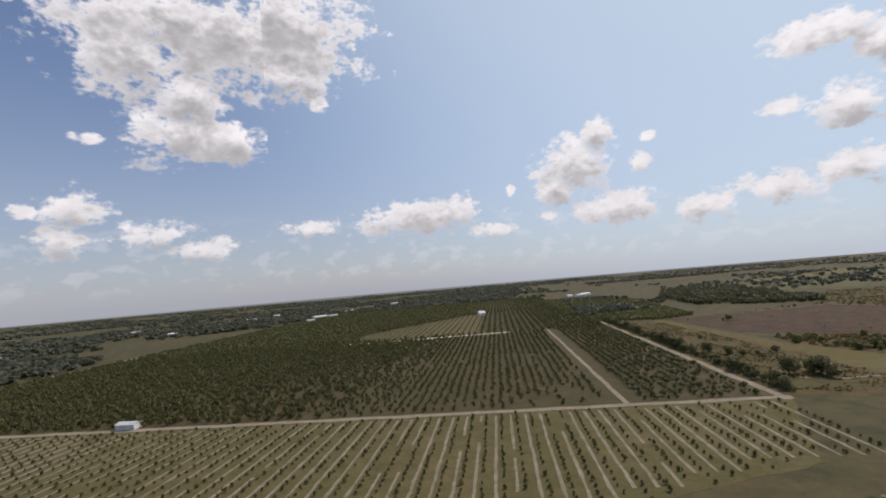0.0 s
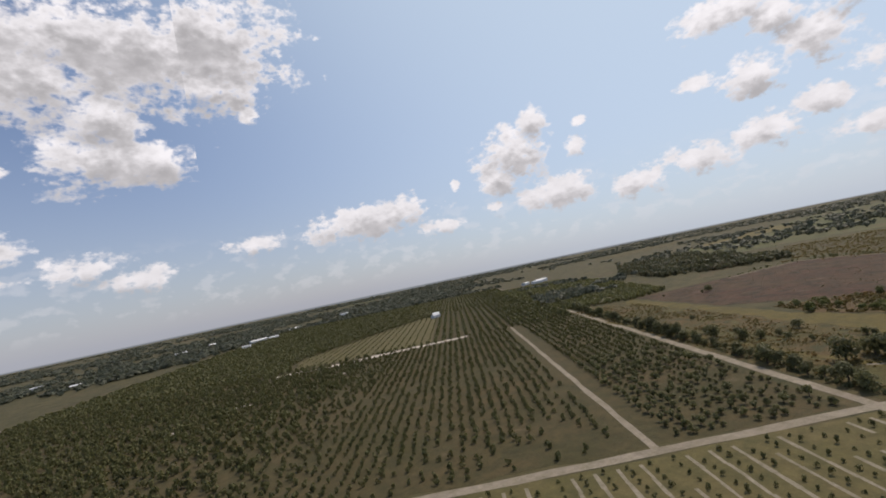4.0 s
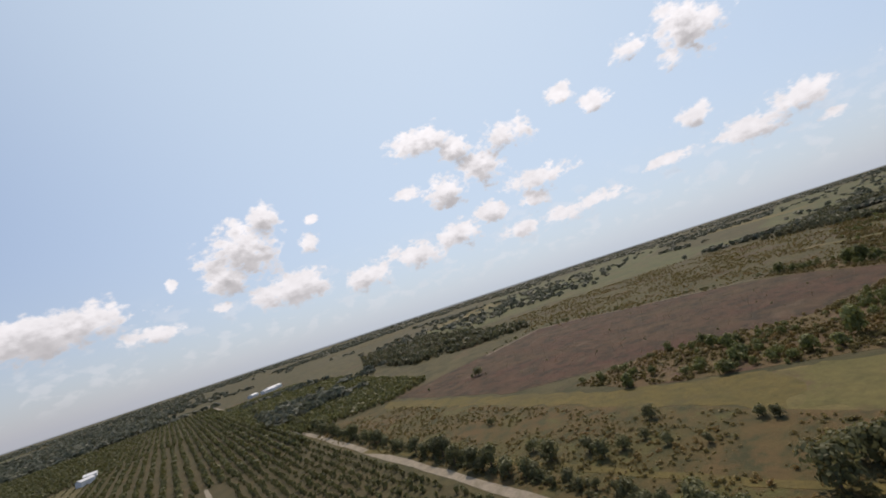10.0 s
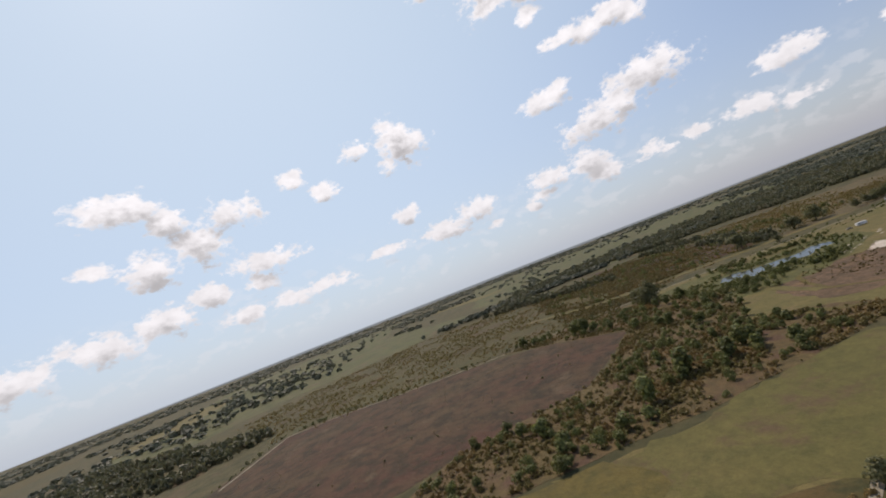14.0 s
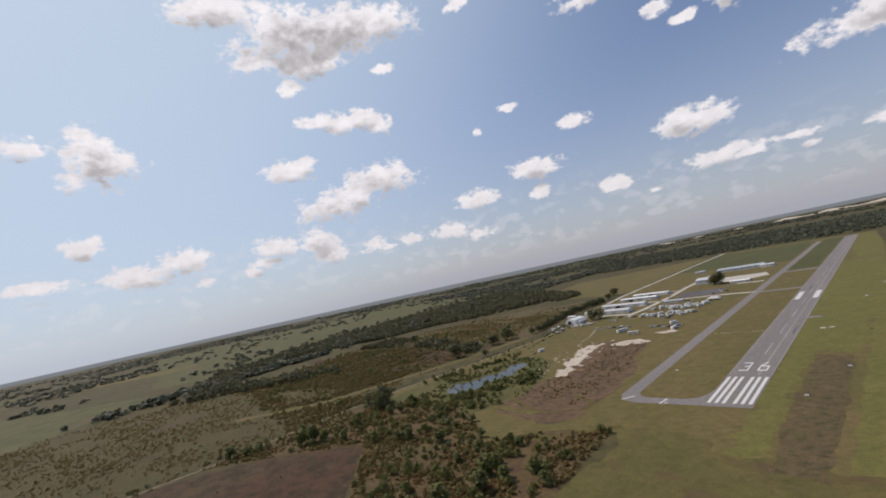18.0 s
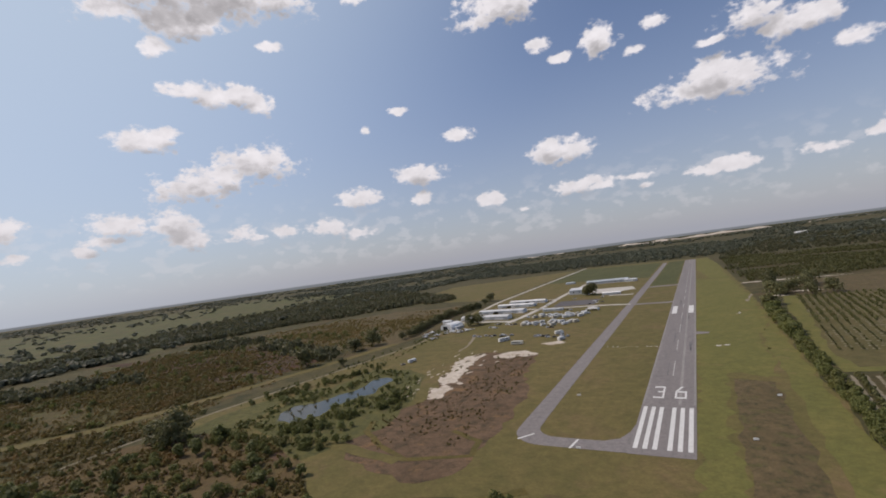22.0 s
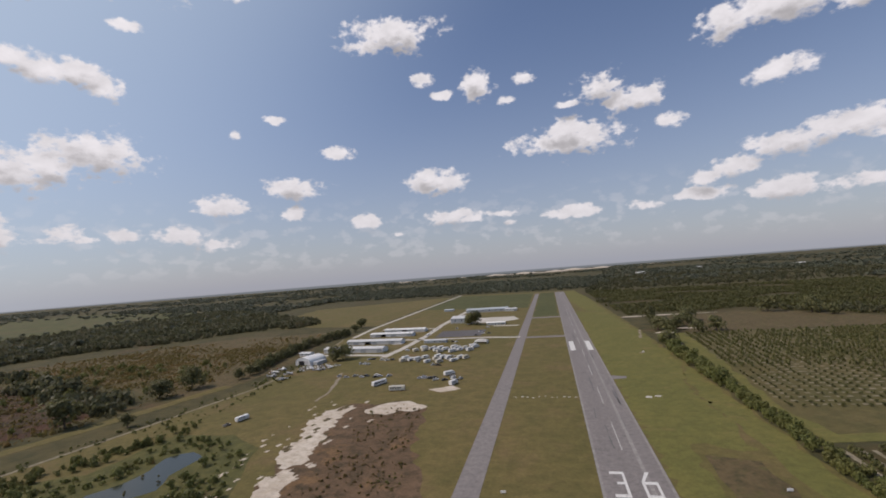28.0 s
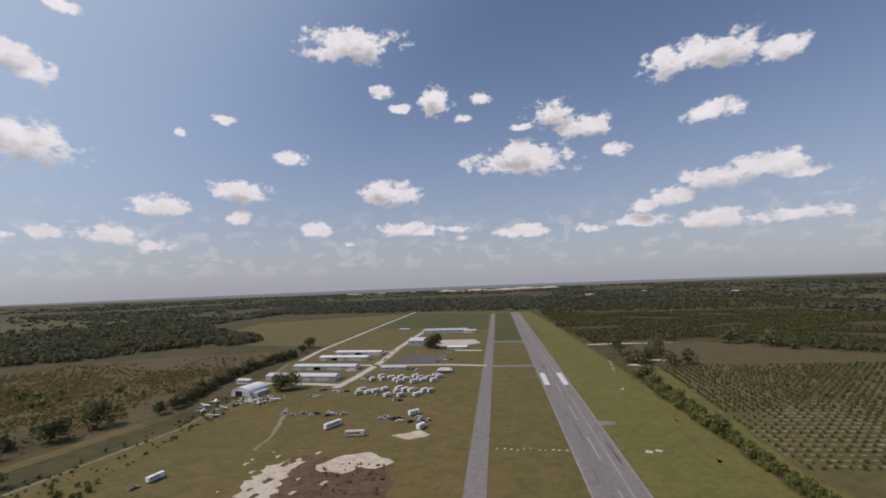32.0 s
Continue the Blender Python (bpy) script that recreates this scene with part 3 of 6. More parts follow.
def crown(seed, quads, radius, height, leaf, base=0.15, lobes=7):
    """Leaf clumps set over a few lobes: an uneven crown with gaps. Returns corners (quads, 4, 3)."""
    r = np.random.default_rng(seed)
    ang = r.uniform(0, 2 * np.pi, lobes)
    off = radius * r.uniform(0.15, 0.62, lobes)
    mid = np.stack([np.cos(ang) * off, np.sin(ang) * off, height * r.uniform(base + 0.2, 0.78, lobes)], -1)
    mid[0] = (0, 0, height * 0.66)
    size = radius * r.uniform(0.38, 0.62, lobes)
    k = r.integers(0, lobes, quads)
    d = r.normal(size=(quads, 3))
    d[:, 2] = d[:, 2] * 0.8 + 0.25
    d /= np.linalg.norm(d, axis=1, keepdims=True)
    c = mid[k] + d * (size[k] * r.uniform(0.7, 1.08, quads))[:, None] * np.array([1, 1, 0.85])
    c[:, 2] = np.clip(c[:, 2], height * base, height * 1.03)
    n = d + r.normal(size=(quads, 3)) * 0.30 + np.array([0, 0, 0.25])
    n /= np.linalg.norm(n, axis=1, keepdims=True)
    a = np.cross(n, r.normal(size=(quads, 3)))
    a /= np.linalg.norm(a, axis=1, keepdims=True)
    b = np.cross(n, a)
    s = leaf * r.uniform(0.6, 1.25, (quads, 1))
    w = r.uniform(0.55, 1.0, (quads, 4, 1))
    quad = np.stack([a * s, b * s * 0.8, -a * s, -b * s * 0.8], 1) * w
    return c[:, None] + quad


def raw_mesh(name, corners, material):
    """One mesh from (n, 4, 3) loose quads."""
    n = len(corners)
    me = bpy.data.meshes.new(name)
    me.vertices.add(4 * n)
    me.vertices.foreach_set("co", np.ascontiguousarray(corners, np.float32).ravel())
    me.loops.add(4 * n)
    me.loops.foreach_set("vertex_index", np.arange(4 * n, dtype=np.int32))
    me.polygons.add(n)
    me.polygons.foreach_set("loop_start", np.arange(0, 4 * n, 4, dtype=np.int32))
    me.materials.append(material)
    me.update(calc_edges=True)
    return me


def bulk(name, places, protos, material, label, category, seed=0):
    """Plants that nobody could count, joined: places are rows of x, y, size across, size up."""
    places = np.asarray(places, float)
    if not len(places):
        return None
    r = np.random.default_rng(seed)
    pick = r.integers(0, len(protos), len(places))
    turn = r.uniform(0, 2 * np.pi, len(places))
    blocks = []
    for k, proto in enumerate(protos):
        p, t = places[pick == k], turn[pick == k]
        if not len(p):
            continue
        c, s = np.cos(t)[:, None, None], np.sin(t)[:, None, None]
        x = proto[None, :, :, 0] * c - proto[None, :, :, 1] * s
        y = proto[None, :, :, 0] * s + proto[None, :, :, 1] * c
        out = np.stack([x * p[:, 2, None, None] + p[:, 0, None, None], y * p[:, 2, None, None] + p[:, 1, None, None],
                        proto[None, :, :, 2] * p[:, 3, None, None] + 0 * x], -1)
        blocks.append(out.reshape(-1, 4, 3))
    return tagged(new(name, raw_mesh(name, np.concatenate(blocks), material)), label, category, kind="stuff")


def trunk_bm(height, radius, seed, limbs=4):
    rnd = random.Random(seed)
    bm = bmesh.new()

    def limb(a, b, ra, rb, sides=7):
        axis = (b - a).normalized()
        side = axis.orthogonal().normalized()
        up = axis.cross(side)
        rings = []
        for p, rr in ((a, ra), ((a + b) / 2 + side * ra * 0.3, (ra + rb) / 2), (b, rb)):
            rings.append([bm.verts.new(p + (side * math.cos(t) + up * math.sin(t)) * rr) for t in [2 * math.pi * i / sides for i in range(sides)]])
        for lo, hi in zip(rings, rings[1:]):
            for i in range(sides):
                bm.faces.new((lo[i], lo[(i + 1) % sides], hi[(i + 1) % sides], hi[i]))
    fork = Vector((0, 0, height * 0.42))
    limb(Vector((0, 0, -0.2)), fork, radius * 1.35, radius * 0.8)
    for i in range(limbs):
        t = 2 * math.pi * i / limbs + rnd.uniform(-0.4, 0.4)
        limb(fork, fork + Vector((math.cos(t) * height * 0.26, math.sin(t) * height * 0.26, height * rnd.uniform(0.22, 0.36))), radius * 0.6, radius * 0.2, 5)
    return bm


def tree_kind(name, seed, radius, height, leaf, quads, leaves, label, category, group, base=0.18, bark=0.25, lobes=8):
    """One tree as a thing: trunk with limbs, and crown."""
    root = new(name)
    root.empty_display_size = 0.5
    part("trunk", trunk_bm(height, bark, seed), M_BARK, root)
    c = new("crown", raw_mesh("crown", crown(seed, quads, radius, height, leaf, base, lobes), leaves))
    c.parent = root
    return tagged(root, label, category, group)


def stand(kinds, places, seed=5):
    """Sets trees: the first use of each kind is the original itself."""
    rnd = random.Random(seed)
    used = set()
    for x, y, s in places:
        k = kinds[rnd.randrange(len(kinds))]
        m = Matrix.Translation((x, y, 0)) @ Matrix.Rotation(rnd.uniform(0, 6.28), 4, "Z") @ Matrix.Diagonal((s, s, s * rnd.uniform(0.85, 1.12), 1))
        if k.name in used:
            copy_thing(k, m)
        else:
            used.add(k.name)
            k.matrix_basis = m
    for k in kinds:
        if k.name not in used:
            for o in (*k.children_recursive, k):
                bpy.data.objects.remove(o)


def inside(x, y, ring):
    hit = False
    for i in range(len(ring)):
        (ax, ay), (bx, by) = ring[i - 1], ring[i]
        if (ay > y) != (by > y) and x < (bx - ax) * (y - ay) / (by - ay) + ax:
            hit = not hit
    return hit


def scatter(ring, count, seed, lo, hi, clump=0.0, tall=1.0, scale=0.02, wild=0.0):
    """Random places in a polygon; clump: how far a slow noise thins them out."""
    rnd = random.Random(seed)
    xs, ys = [p[0] for p in ring], [p[1] for p in ring]
    out, tries = [], 0
    while len(out) < count and tries < count * 30:
        tries += 1
        x, y = rnd.uniform(min(xs), max(xs)), rnd.uniform(min(ys), max(ys))
        if not inside(x + 14 * noise.noise((x * 0.05, y * 0.05, 1.0)) * wild, y + 14 * noise.noise((x * 0.05, y * 0.05, 9.0)) * wild, ring):
            continue
        if clump and noise.noise((x * scale, y * scale, seed)) < rnd.uniform(-0.45, clump):
            continue
        s = lo + (hi - lo) * rnd.random() ** 1.7
        out.append((x, y, s, s * tall * rnd.uniform(0.8, 1.2)))
    return out


# prototypes of unit radius and height, scaled where they stand
CITRUS = [crown(100 + i, 46, 1.0, 1.0, 0.36, 0.02, 6) for i in range(6)]
CITRUS_FAR = [crown(120 + i, 16, 1.0, 1.0, 0.62, 0.02, 4) for i in range(5)]
SHRUB = [crown(140 + i, 56, 1.0, 1.0, 0.30, 0.02, 6) for i in range(6)]
TREE = [crown(160 + i, 230, 1.0, 1.0, 0.17, 0.06, 10) for i in range(6)]
TREE_FAR = [crown(180 + i, 22, 1.0, 1.0, 0.55, 0.03, 5) for i in range(6)]
CLUMP_FAR = [crown(200 + i, 46, 1.0, 1.0, 0.34, 0.02, 10) for i in range(6)]

# ---- the large grove south-west: rows on the grid of tracks ----
rnd = random.Random(77)
NEAR_BLOCK = []
near, far, rows_far = [], [], []
v = 6.0
while v < 336:
    u = 6.0
    while u < 636:
        loose = 0.8 if u < 200 else 2.5
        x, y = gg(u + rnd.uniform(-loose, loose), v + rnd.uniform(-loose, loose))
        u += 5.3
        if 64 < u - 5.3 < 77:
            continue
        if 312 < v < 337 and 116 < u < 334 and rnd.random() < 0.8:
            continue
        gap = noise.noise((x * 0.011, y * 0.011, 3.0)) + 0.55 * noise.noise((x * 0.05, y * 0.05, 7.0))
        open_patch = 85 < u < 250 and v < 170
        if rnd.random() < 0.05 + (0.34 if gap > 0.42 else 0) + (0.28 if open_patch and gap > 0.02 else 0):
            continue
        s = rnd.uniform(1.15, 1.95) * (0.86 if open_patch else 1.0) * (1.3 if u > 230 else 1.0)
        if u < 66 and v < 128:
            if rnd.random() < (0.88 if v < 74 else 1.0):
                NEAR_BLOCK.append((x, y, s / (1.8 if v < 74 else 1.55)))
        else:
            near.append((x, y, s, s * rnd.uniform(1.3, 1.8)))
    v += 5.0
while v < 1150:
    u = 6.0
    while u < 636:
        x, y = gg(u + rnd.uniform(-0.7, 0.7), v + rnd.uniform(-0.7, 0.7))
        light = inside(x, y, [gg(158, 338), gg(322, 340), gg(335, 425), gg(190, 662), gg(160, 655)])
        if light:
            u += 9.0
            if rnd.random() < 0.8:
                far.append((x, y, 0.9, 1.2))
            continue
        stripes = 66 < u < 162 and v < 680
        u += 8.6 if stripes else 7.0
        if rnd.random() < 0.06:
            continue
        s = rnd.uniform(1.7, 2.6)
        far.append((x, y, s * (1.1 if stripes else 1.25), s * rnd.uniform(1.2, 1.6)))
    v += 4.2 if v < 700 else 6.5
bulk("citrus_trees", near, CITRUS, M_CITRUS, "rows of dark green citrus trees in the grove", "citrus trees", 1)
bulk("citrus_trees", far, CITRUS_FAR, M_CITRUS, "distant rows of dark green citrus trees", "citrus trees", 2)
kinds = [tree_kind("citrus_tree", 300 + i, 1.9, 3.3, 0.5, 150, M_CITRUS, "rounded dark green citrus tree in a grove row", "citrus tree", "citrus trees beside the farm road", 0.08, 0.12) for i in range(4)]
stand(kinds, NEAR_BLOCK, 8)

# dense dark grove across the road
ring = [(-68, -515), (-122, -460), (-178, -458), (-366, -749), (-467, -1012), (-311, -1042)]
field("dense_grove_floor", ring, 0.04, M_GROVE, "shaded floor of the dense grove", "field", seed=41)
dense = []
for a in range(-10, 130):
    for b in range(-60, 60):
        x, y = gg(-b * 5.2 - 12, a * 5.0 + 290)
        if inside(x, y, ring):
            dense.append((x + rnd.uniform(-0.5, 0.5), y + rnd.uniform(-0.5, 0.5), rnd.uniform(2.3, 2.9), rnd.uniform(3.4, 4.2)))
bulk("dense_citrus_trees", dense, CITRUS_FAR, M_CITRUS, "dense block of dark citrus trees behind the road", "citrus trees", 3)

# young grove: short trees in rows, with bare sandy lanes between
young, lanes = [], []
u = 4.0
while u < 636:
    low = -72 - max(0, (u - 30)) * 0.42 if u < 140 else -118 - (u - 140) * 0.14
    v = -9.0
    while v > low:
        x, y = gg(u + rnd.uniform(-0.3, 0.3), v + rnd.uniform(-0.4, 0.4))
        if rnd.random() > 0.1:
            s = rnd.uniform(0.65, 1.15)
            young.append((x, y, s, s * rnd.uniform(1.4, 1.9)))
        v -= 4.6
    wide = 1.15 if u < 330 else 1.9
    v = -8.0
    while v > low + 9:
        if noise.noise((u * 0.06, v * 0.035, 2.0)) > -0.3:
            a, b, c, d = gg(u + 2.2, v), gg(u + 2.2 + wide, v), gg(u + 2.2 + wide + rnd.uniform(-0.4, 0.4), v - 9), gg(u + 2.2 + rnd.uniform(-0.4, 0.4), v - 9)
            lanes.append([(*a, 0.075), (*b, 0.075), (*c, 0.075), (*d, 0.075)])
        v -= 9.0
    u += 7.2
bulk("young_citrus_trees", young, SHRUB, M_CITRUS, "small young citrus trees in long rows", "citrus trees", 4)
tagged(new("sandy_lanes", raw_mesh("sandy_lanes", np.array(lanes), M_LANES)), "bare sandy lanes between the young rows", "sand", kind="stuff")

# pale sand along the light field
ribbon("sand_bank", [gg(120, 334), gg(200, 330), gg(270, 318), gg(330, 322)], 12.0, 0.11, M_SAND, "bank of bare white sand in the grove", "sand", 2.0, 51, 7.0)
for _k, (_u, _v) in enumerate(((232, 262), (330, 160), (300, 205))):
    field("sand_patch", [gg(_u, _v), gg(_u + 9, _v - 3), gg(_u + 16, _v + 2), gg(_u + 8, _v + 5)], 0.09, M_SAND, "bare white sand patch among the trees", "sand", 3, 0.8, 60 + _k)

# ---- trees along the farm road and in the weed field ----
oaks = [tree_kind("oak_tree", 330 + i, 4.2, 8.6, 0.66, 620, M_OAK, "tall dark green oak beside the farm road", "tree", "trees along the farm road", 0.02, 0.32, 11) for i in range(4)]
line = []
v = 10.0
while v < 690:
    x, y = gg(-11 + rnd.uniform(-2.5, 2.0), v)
    line.append((x, y, rnd.choice((0.55, 0.65, 0.75, 0.85, 1.0)) if rnd.random() < 0.87 else 1.25))
    v += rnd.choice((3.2, 4.0, 5.0, 6.5)) * (1.0 if v < 320 else 1.9)
stand(oaks, line, 11)
bulk("roadside_bushes", [(*gg(-10 + rnd.uniform(-5, 3), rnd.uniform(5, 560)), s := rnd.uniform(0.7, 1.6), s * 1.3) for _ in range(420)], SHRUB, M_OAK, "low bushes along the farm road", "bushes", 12)
bigs = [tree_kind("field_tree", 350 + i, 5.6, 10.2, 0.8, 640, M_OAK, "dense dark tree standing in the weed field", "tree", "trees in the weed field", 0.05, 0.35, 11) for i in range(4)]
stand(bigs, [(56, -204, 1.05), (48, -192, 1.1), (45, -198, 0.85), (51, -186, 0.9), (0, -246, 0.55), (12, -212, 0.5), (14, -208, 0.5), (27, -278, 0.7), (17, -288, 0.5), (24, -265, 0.55), (29, -259, 0.6), (25, -253, 0.5), (18, -247, 0.35), (27, -228, 0.32), (24, -240, 0.4), (-21, -323, 0.35), (-42, -434, 0.4), (-36, -437, 0.45), (-145, -387, 0.75), (-139, -390, 0.5), (-128, -426, 0.4), (29, -166, 0.8), (34, -163, 0.6), (38, -158, 0.5)], 13)
bulk("weed_field_shrubs", scatter([(-100, -445), (-45, -323), (-10, -253), (2, -222), (30, -170), (66, -158), (88, -182), (56, -255), (25, -320), (-13, -398), (-56, -490)], 3200, 71, 0.3, 1.3, 0.15, 0.9, 0.04), SHRUB, M_SCRUB, "low shrubs scattered through the weeds", "shrubs", 14)

M_HEATH = earth("heathy_ground", (0.108, 0.069, 0.033), (0.116, 0.086, 0.034), (0.056, 0.046, 0.020), 0.03, 0.14, 0.8, 0.7, (0.092, 0.054, 0.034), (0.54, 0.64))
# ---- shrub belt between the russet field and the mown grass ----
BELT = [(-97, -250), (-62, -290), (-40, -255), (-36, -205), (-34, -150), (-38, -95), (-42, -46), (-75, -52), (-105, -75), (-150, -40), (-215, -20), (-262, -34), (-284, -60), (-288, -176), (-251, -143), (-190, -102), (-146, -136), (-112, -170)]
field("scrub_floor", BELT, 0.07, M_HEATH, "weedy ground under the shrub belt", "field", seed=43)
bulk("scrub_bushes", scatter(BELT, 6200, 72, 0.4, 1.9, 0.32, 1.1, 0.035), SHRUB, M_SCRUB, "thicket of olive green shrubs and weeds", "shrubs", 15)
bulk("scrub_trees", scatter(BELT, 300, 73, 1.4, 3.6, 0.5, 1.3, 0.022), TREE, M_HEDGE, "small trees in the shrub belt", "trees", 16)
small = [tree_kind("small_tree", 370 + i, 3.0, 5.6, 0.65, 320, M_HEDGE, "rounded green tree in the shrub belt", "tree", "trees in the shrub belt", 0.05, 0.2, 9) for i in range(3)]
stand(small, [(x, y, s * 0.46) for x, y, s, _ in scatter(BELT, 90, 74, 1.6, 3.6, 0.45, 1.0, 0.02)], 17)
stand([tree_kind("field_bush", 380 + i, 1.8, 2.6, 0.5, 160, M_OAK, "dark bush alone in the russet field", "bush", "bushes in the russet field", 0.03, 0.1, 6) for i in range(2)],
      [(x, y, s) for x, y, s, _ in scatter([(-120, -440), (-325, -390), (-290, -200), (-180, -115), (-95, -250)], 46, 75, 0.35, 1.2)], 18)
bulk("russet_weeds", scatter([(-120, -450), (-325, -390), (-300, -240), (-190, -110), (-100, -250)], 1500, 76, 0.25, 0.7, 0.2, 0.9, 0.05), [p[:20] for p in SHRUB], M_FERN, "tufts of dry russet weeds", "weeds", 19)

M_BANK = earth("lush_weeds", (0.085, 0.085, 0.028), (0.110, 0.100, 0.034), (0.048, 0.054, 0.019), 0.03, 0.14, 0.8, 0.6, (0.110, 0.086, 0.036), (0.58, 0.68))
# ---- pond with its shrubs ----
M_WATER, _nt, _b = shade("pond_water", 0.16)
_b.inputs["Base Color"].default_value = (0.030, 0.036, 0.026, 1)
_b.inputs["Specular IOR Level"].default_value = 0.30
_bp = _nt.nodes.new("ShaderNodeBump")
_bp.inputs["Strength"].default_value = 0.08
_nt.links.new(noise_node(_nt, _nt.nodes.new("ShaderNodeTexCoord").outputs["Object"], 1.4), _bp.inputs["Height"])
_nt.links.new(_bp.outputs[0], _b.inputs["Normal"])
field("pond", [(-212, -2), (-222, 8), (-224, 20), (-212, 30), (-207, 46), (-200, 62), (-204, 80), (-196, 88), (-185, 82), (-186, 64), (-180, 52), (-190, 36), (-192, 24), (-188, 10), (-198, -4)], 0.075, M_WATER, "small still pond among the shrubs", "pond", 5, 1.5, 44)
POND = [(-236, -30), (-205, -30), (-150, -20), (-138, 8), (-145, 40), (-166, 90), (-190, 104), (-222, 104), (-222, 60), (-250, 48), (-240, 10)]
HOLE = [(-212, -5), (-226, 6), (-228, 22), (-215, 33), (-210, 48), (-204, 62), (-208, 82), (-196, 92), (-181, 84), (-182, 64), (-176, 51), (-186, 36), (-188, 24), (-184, 9), (-197, -8)]
bulk("pond_shrubs", [p for p in scatter(POND, 620, 77, 0.6, 2.3, 0.2, 1.2, 0.03) if not inside(p[0], p[1], HOLE)], SHRUB, M_HEDGE, "green bushes round the pond", "bushes", 20)
bulk("pond_reeds", scatter(HOLE, 34, 96, 0.5, 1.3, 0.1, 1.2, 0.05), SHRUB, M_SCRUB, "clumps of reeds standing in the pond", "reeds", 40)
stand([tree_kind("pond_tree", 390 + i, 3.2, 5.8, 0.55, 340, M_HEDGE, "bright green tree beside the pond", "tree", "trees round the pond", 0.05, 0.18, 8) for i in range(3)],
      [(x, y, s) for x, y, s, _ in scatter(POND, 60, 78, 0.5, 1.15, 0.1) if not inside(x, y, HOLE)], 21)

bank = []
for line_ in ([(-268, 20), (-256, 44), (-244, 66), (-230, 92), (-222, 118)], [(-198, -14), (-176, -10), (-166, 12), (-156, 30), (-150, 46)], [(-226, -38), (-206, -32), (-176, -30), (-146, -24)]):
    for (ax, ay), (bx, by) in zip(line_, line_[1:]):
        for _k in range(int(math.hypot(bx - ax, by - ay) / 1.5)):
            t = rnd.random()
            s = rnd.uniform(1.2, 2.9)
            bank.append((ax + (bx - ax) * t + rnd.gauss(0, 3.2), ay + (by - ay) * t + rnd.gauss(0, 3.2), s, s * rnd.uniform(1.2, 1.8)))
bulk("pond_bank_trees", [p for p in bank if not inside(p[0], p[1], HOLE)], TREE, M_HEDGE, "bushy trees along the banks of the pond", "trees", 46)

# ---- lone trees west of the airfield, and the hedge by the hangars ----
stand([tree_kind("lone_tree", 400 + i, 8.2, 13.5, 1.05, 760, M_OAK, "dense dark oak standing alone by the path", "tree", "oaks along the path", 0.04, 0.35, 11) for i in range(3)],
      [(-316, 117, 1.4), (-309, 178, 1.2), (-305, 204, 1.3), (-272, 120, 0.4), (-262, -44, 1.1), (-254, -38, 0.9), (-246, -46, 0.8), (-311, 545, 0.9), (-300, 500, 0.7), (-284, 232, 0.5), (-283, 245, 0.55), (-282, 252, 0.5), (-228, 298, 0.95), (-220, 303, 0.85), (-134, 522, 1.1), (-126, 516, 1.0), (-138, 530, 0.9)], 22)
hedge = []
for _k in range(70):
    _t = _k / 69
    hedge.append((-287 - 20 * math.sin(_t * 2.6) + rnd.uniform(-4, 4), 262 + 205 * _t + rnd.uniform(-3, 3), rnd.uniform(3.6, 6.2), rnd.uniform(6.0, 10.5)))
bulk("hangar_hedge", hedge, TREE, M_OAK, "dark hedge of trees behind the hangars", "trees", 23)

# bushes along the far side of the field path
_line = [(-232, -425), (-338, -398), (-336, -337), (-318, -290), (-306, -237), (-296, -178), (-294, -60), (-288, 5)]
row = []
for (ax, ay), (bx, by) in zip(_line, _line[1:]):
    for _k in range(int(math.hypot(bx - ax, by - ay) / 3.2)):
        t = rnd.random()
        s = rnd.uniform(0.6, 1.4) if rnd.random() < 0.8 else rnd.uniform(1.6, 3.2)
        row.append((ax + (bx - ax) * t + rnd.uniform(-7, 2), ay + (by - ay) * t + rnd.uniform(-3, 3), s, s * 1.2))
bulk("path_bushes", row, SHRUB, M_OAK, "bushes along the field path", "bushes", 41)

field("pond_bank", [(-262, -40), (-215, -20), (-150, -40), (-132, 0), (-142, 44), (-164, 94), (-190, 110), (-226, 108), (-228, 62), (-256, 50), (-268, 0)], 0.062, M_BANK, "lush green weeds round the pond", "weeds", seed=50)

bulk("paddock_weeds", scatter([(-133, 44), (-146, 6), (-120, -24), (-100, -8), (-82, -12), (-80, 60), (-94, 110), (-98, 150), (-114, 160), (-130, 150), (-122, 90), (-122, 48)], 700, 97, 0.3, 1.1, 0.15, 0.9, 0.06), SHRUB, M_FERN, "brown and olive weeds in the paddock", "weeds", 42)
bulk("field_scrub", scatter([(-292, 420), (-262, 300), (-256, 200), (-270, 110), (-284, 20), (-262, 10), (-240, 60), (-228, 110), (-236, 250), (-262, 340)], 260, 98, 0.5, 1.8, 0.3, 1.1, 0.03), SHRUB, M_HEDGE, "scattered bushes on the airfield's west side", "bushes", 43)

# ---- woods and scrub to the west ----
WEST_PATH = [(-420, -110), (-386, -80), (-346, -38), (-326, 26), (-305, 92), (-290, 150), (-276, 210)]


def clear_of(places, line, gap):
    """Leaves out what would stand on a path."""
    out = []
    for p in places:
        ok = True
        for (ax, ay), (bx, by) in zip(line, line[1:]):
            d2 = (bx - ax) ** 2 + (by - ay) ** 2
            t = max(0.0, min(1.0, ((p[0] - ax) * (bx - ax) + (p[1] - ay) * (by - ay)) / d2))
            if (p[0] - ax - t * (bx - ax)) ** 2 + (p[1] - ay - t * (by - ay)) ** 2 < gap * gap:
                ok = False
                break
        if ok:
            out.append(p)
    return out


